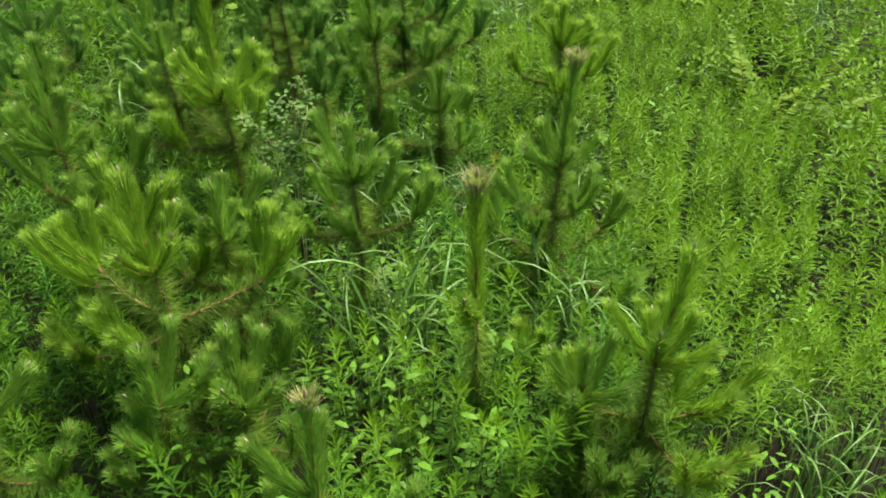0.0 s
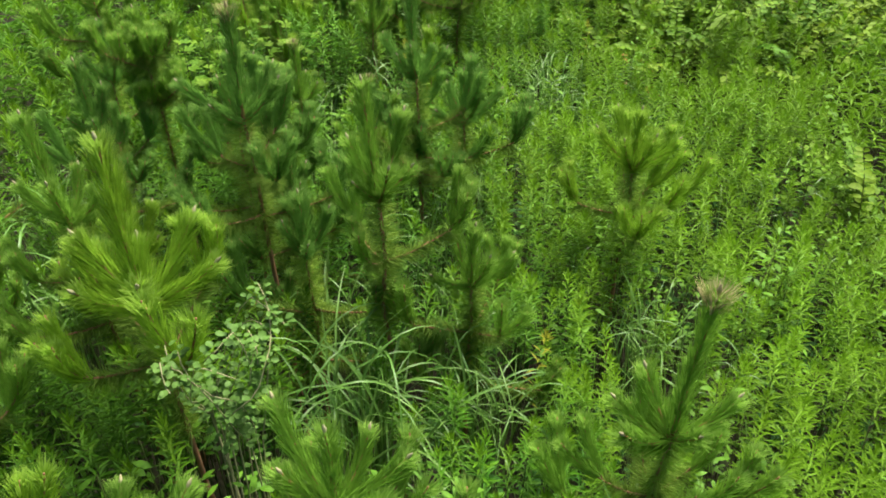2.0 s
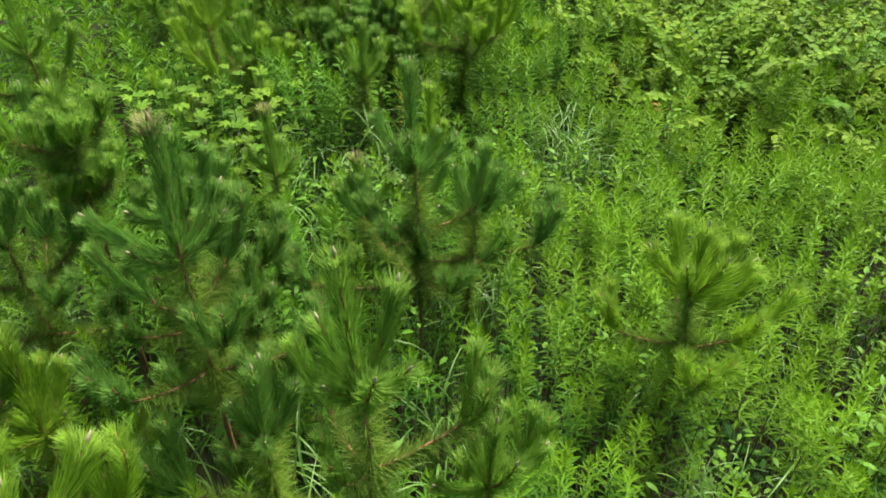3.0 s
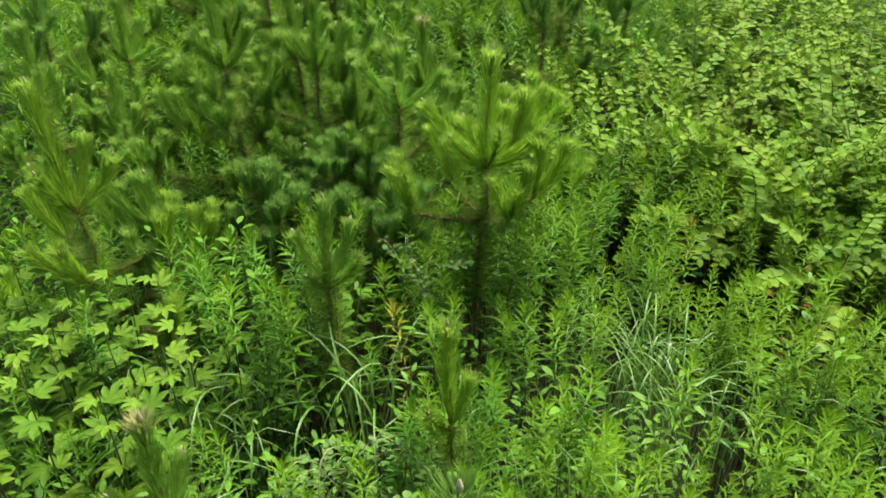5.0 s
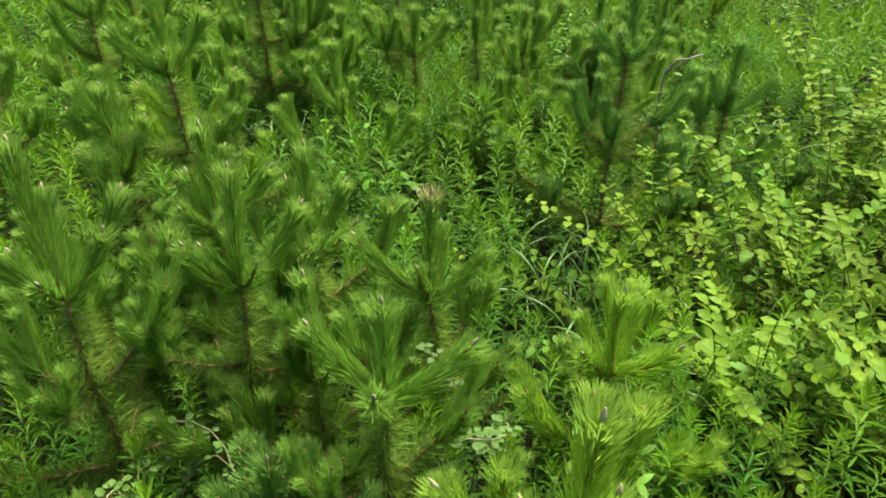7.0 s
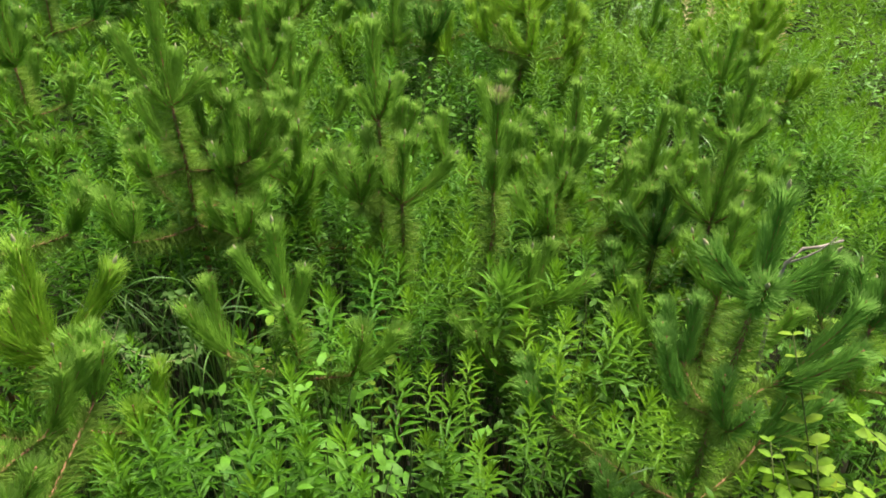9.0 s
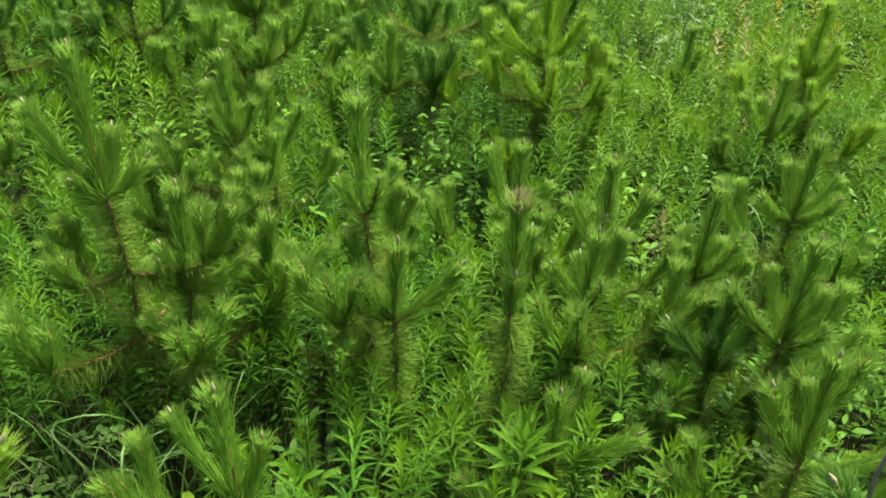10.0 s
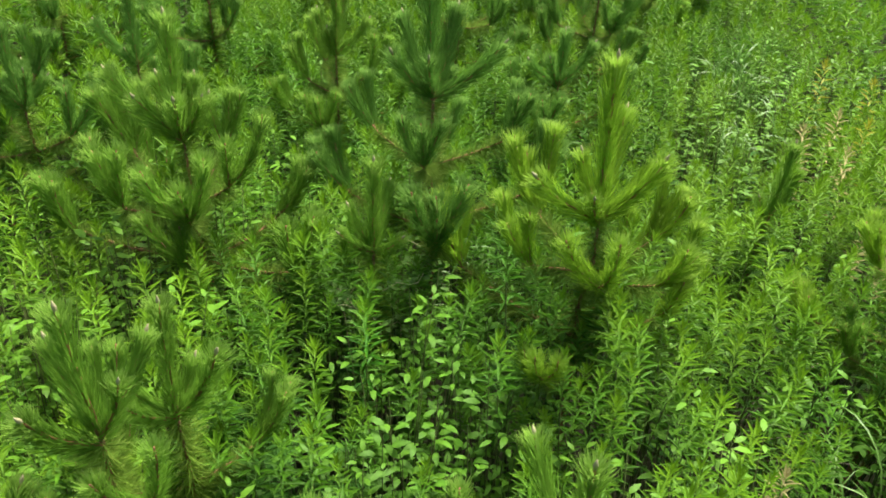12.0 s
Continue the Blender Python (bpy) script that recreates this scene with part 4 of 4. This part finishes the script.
def lobed_herb(x, y, height):
    root = tagged(new("lobed_herb"), "tall herb with large lobed bright green leaves", "herb", "lobed herbs")
    root.location = (x, y, -0.02)
    zs = np.linspace(0, 1, 6)
    line = np.stack([rand(-0.05, 0.05) * zs ** 2, rand(-0.05, 0.05) * zs ** 2, height * zs], 1)
    v, tri, _ = tube(line, np.linspace(0.005, 0.002, 6), 6)
    part("stem", make_mesh("stem", v, tri, M_STEM, np.full(len(v), 0.5), smooth=True), root)
    for i in range(13):
        h = height * (0.45 + 0.55 * i / 12)
        part("leaf", LOBED[rng_np.integers(3)], root, m=Matrix.Translation((0, 0, h)) @ pose(0, 0, 0, 0, rand(-30, 5), i * 137.5 + rand(-20, 20)) @ Matrix.Translation((0.02, 0, 0)) @ Matrix.Scale(1.15 - 0.45 * i / 12, 4))


for i in range(20):
    x, y = -1.78 + 0.16 * (i % 5) + rand(-0.06, 0.06), 5.5 + 0.19 * (i // 5) + rand(-0.07, 0.07)
    h = rand(1.14, 1.32)
    lobed_herb(x, y, h)


def one_herb(name, label, x, y, size, kind, leaf_mat, value):
    (sv, sf, _), (lv, lf, _) = kind
    root = tagged(new(name), label, "herb")
    root.matrix_basis = pose(x, y, -0.02, rand(-4, 4), rand(-4, 4), rand(0, 360)) @ Matrix.Scale(size, 4)
    part("stem", make_mesh("stem", sv, sf, M_STEM, np.full(len(sv), 0.5)), root)
    part("leaves", make_mesh("leaves", lv, lf, leaf_mat, np.full(len(lv), value)), root)


PALE = goldenrod_mesh(1.0, 46, 0.13)
one_herb("goldenrod", "tall pale green weed with long narrow leaves", -0.20, 9.36, 1.22, PALE, M_VINE, 0.9)
one_herb("goldenrod", "weed with long narrow leaves in a loose spiral", 0.30, 9.62, 1.08, PALE, M_VINE, 0.6)
one_herb("yellowed_weed", "weed stem with yellowed leaves", -0.39, 6.08, 1.12, goldenrod_mesh(1.0, 40, 0.06), M_YELLOW, 0.3)
one_herb("yellowed_weed", "slender weed with yellow-green oval leaves", -0.94, 9.36, 1.05, broad_weed_mesh(1.0, 42, 0.05, 0.55), M_BUSH, 0.6)
one_herb("yellowed_weed", "slender weed with yellow-green oval leaves", -0.55, 9.42, 1.08, broad_weed_mesh(1.0, 36, 0.05, 0.55), M_BUSH, 0.5)
one_herb("yellowed_weed", "weed with yellowing lower leaves", 0.22, 3.36, 0.98, goldenrod_mesh(1.0, 30, 0.06), M_YELLOW, 0.1)
one_herb("yellowed_weed", "weed with yellowing lower leaves", 0.80, 6.78, 0.95, goldenrod_mesh(1.0, 30, 0.06), M_YELLOW, 0.1)
one_herb("wilted_plant", "wilted plant with orange-brown dry leaves", 1.2, 6.42, 1.0, broad_weed_mesh(1.0, 33, 0.075, 0.4), M_DRY, 0.5)
one_herb("wilted_plant", "wilted plant with yellow and brown leaves", 1.27, 6.36, 0.8, broad_weed_mesh(1.0, 18, 0.07, 0.5), M_YELLOW, 0.5)


def fern(x, y, z):
    root = tagged(new("pinnate_herb"), "herb with feathery blue-green pinnate leaves", "herb")
    root.location = (x, y, 0)
    v, tri, _ = tube([(0, 0, 0), (0.01, 0, z * 0.5), (0, 0.01, z)], [0.005, 0.004, 0.003], 6)
    part("stem", make_mesh("stem", v, tri, M_STEM, np.full(len(v), 0.2)), root)
    for i in range(6):
        line = curve(rand(0.22, 0.30), rand(35, 50), rand(-40, -15), 12, 0.01)
        n = 44
        st = np.repeat(np.linspace(0.1, 1.0, n // 2), 2)
        base = np.stack([np.interp(st, np.linspace(0, 1, 12), line[:, j]) for j in range(3)], 1)
        side = np.array([0, 1.0, 0]) * np.tile([1, -1], n // 2)[:, None] + np.array([0.3, 0, 0])
        L = 0.042 * np.interp(st, [0.1, 0.4, 1], [0.7, 1, 0.5])
        bl = leaf_set(base, side, np.tile([0, 0, 1.0], (n, 1)), L, L * 0.3, 0.1, 0.15)
        v, tri, _ = join([tube(line, np.linspace(0.002, 0.001, 12), 4), bl])
        part("leaf", make_mesh("leaf", v, tri, M_FERN, np.full(len(v), 0.3)), root, m=pose(0, 0, z, 0, 0, i * 60 + rand(-15, 15)))


fern(-0.92, 11.08, 0.80)
fern(-0.80, 11.0, 0.72)


def creeper(x, y, z0, z1, spread, runners):
    """A climbing creeper: curling pale runners with small round leaves."""
    root = tagged(new("creeper"), "pale creeper with curling stems and small round leaves", "climbing plant", "creepers")
    root.location = (x, y, 0)
    for k in range(runners):
        n = 16
        t = np.linspace(0, 1, n)
        a = rand(0, 6.28) + t * rand(2, 5) * rng_np.choice([-1, 1])
        r = spread * (0.15 + 0.85 * t) * rand(0.5, 1.0)
        top = rand(0.75, 1.0) * (z1 - z0)
        line = np.stack([r * np.cos(a), r * np.sin(a), z0 * np.minimum(1, t * 3) + top * np.clip((t - 0.2) / 0.6, 0, 1) + 0.03 * np.sin(t * 14 + k)], 1)
        v, tri, _ = tube(line, np.linspace(0.0028, 0.0015, n), 5)
        run = part("runner", make_mesh("runner", v, tri, M_RUNNER, np.full(len(v), 0.5), smooth=True), root)
        q = 46
        st = rand(0.3, 1.0, q)
        base = np.stack([np.interp(st, t, line[:, j]) for j in range(3)], 1)
        aa = rand(0, 6.28, q)
        out = np.stack([np.cos(aa), np.sin(aa), rand(-0.1, 0.5, q)], 1)
        up = np.stack([rand(-0.4, 0.4, q), rand(-0.4, 0.4, q), np.ones(q)], 1)
        L = rand(0.015, 0.03, q)
        v, tri, al = round_leaf_set(base + out * 0.012, out, up, L, L * 0.8)
        tagged(part("leaves", make_mesh("leaves", v, tri, M_PALE, np.full(len(v), rand(0, 1)), al), run), kind="stuff")


for args in [(-0.66, 2.49, 1.25, 1.74, 0.2, 11), (-0.55, 5.35, 0.7, 1.05, 0.25, 6), (-0.35, 6.35, 0.8, 1.2, 0.2, 4), (-0.62, 11.75, 0.7, 1.05, 0.3, 6),
             (0.55, 9.55, 0.6, 1.05, 0.25, 7), (-0.30, 7.25, 0.9, 1.25, 0.2, 3), (-1.35, 9.45, 0.6, 0.95, 0.25, 6), (-0.1, 2.2, 0.7, 1.0, 0.3, 8), (-1.0, 7.0, 0.8, 1.2, 0.25, 5)]:
    creeper(*args)


def dead_twigs(x, y, n, length, lean):
    root = tagged(new("dead_twigs"), "dry grey leafless twigs", "twigs")
    root.location = (x, y, 0)
    for _ in range(n):
        line = curve(length * rand(0.7, 1.1), rand(40, 80), rand(20, 70), 7, 0.03)
        v, tri, _ = tube(line, np.linspace(0.005, 0.0018, 7), 5)
        part("twig", make_mesh("twig", v, tri, M_TWIG, smooth=True), root, m=pose(0, 0, 0, 0, 0, lean + rand(-60, 60)))


dead_twigs(-1.50, 9.95, 5, 1.0, 200)
dead_twigs(0.50, 11.60, 6, 0.95, 10)
dead_twigs(-0.35, 9.25, 4, 0.7, 120)


def bare_branch(x, y, height, reach, turn):
    """One pale leafless stem whose top bends over sideways."""
    root = tagged(new("bare_branch"), "pale bare curved branch rising beside a young pine", "branch")
    root.matrix_basis = pose(x, y, -0.02, 0, 0, turn)
    t = np.linspace(0, 1, 14)
    bend = np.clip((t - 0.72) / 0.28, 0, 1)
    line = np.stack([0.04 * np.sin(t * 5) + reach * bend ** 1.2, 0.02 * np.sin(t * 7), height * np.minimum(t / 0.8, 1) - 0.05 * bend + 0.05 * bend ** 3], 1)
    v, tri, _ = tube(line, np.linspace(0.009, 0.0045, 14), 7)
    part("stem", make_mesh("stem", v, tri, M_TWIG, smooth=True), root)
    side = curve(0.16, 20, 60, 6, 0.01) + line[10]
    v, tri, _ = tube(side, np.linspace(0.004, 0.002, 6), 5)
    part("twig", make_mesh("twig", v, tri, M_TWIG, smooth=True), root)


bare_branch(0.66, 9.22, 1.47, 0.2, 0)

for x, y, h in ((1.75, 13.2, 1.08), (2.0, 13.6, 1.1), (2.2, 13.3, 1.06), (1.85, 13.9, 1.1), (2.35, 13.9, 1.1), (2.1, 12.9, 1.06)):
    one_herb("yellowed_weed", "weed with yellowed leaves among goldenrod", x, y, h, goldenrod_mesh(1.0, 40, 0.07), M_YELLOW, rand(0, 0.6))

DRIED = goldenrod_mesh(1.0, 44, 0.07)
for x, y, h in ((1.42, 12.0, 0.98), (1.55, 12.25, 1.0), (1.36, 12.3, 0.94), (0.62, 10.98, 0.9), (1.9, 12.6, 1.0), (1.6, 12.9, 1.04), (1.75, 12.75, 1.02), (1.95, 13.1, 1.06), (1.5, 13.1, 1.03), (1.7, 13.3, 1.05), (2.1, 12.9, 1.04)):
    one_herb("dry_weed", "dried weed with pale straw-brown leaves", x, y, h, DRIED, M_STRAW, rand(0, 0.8))
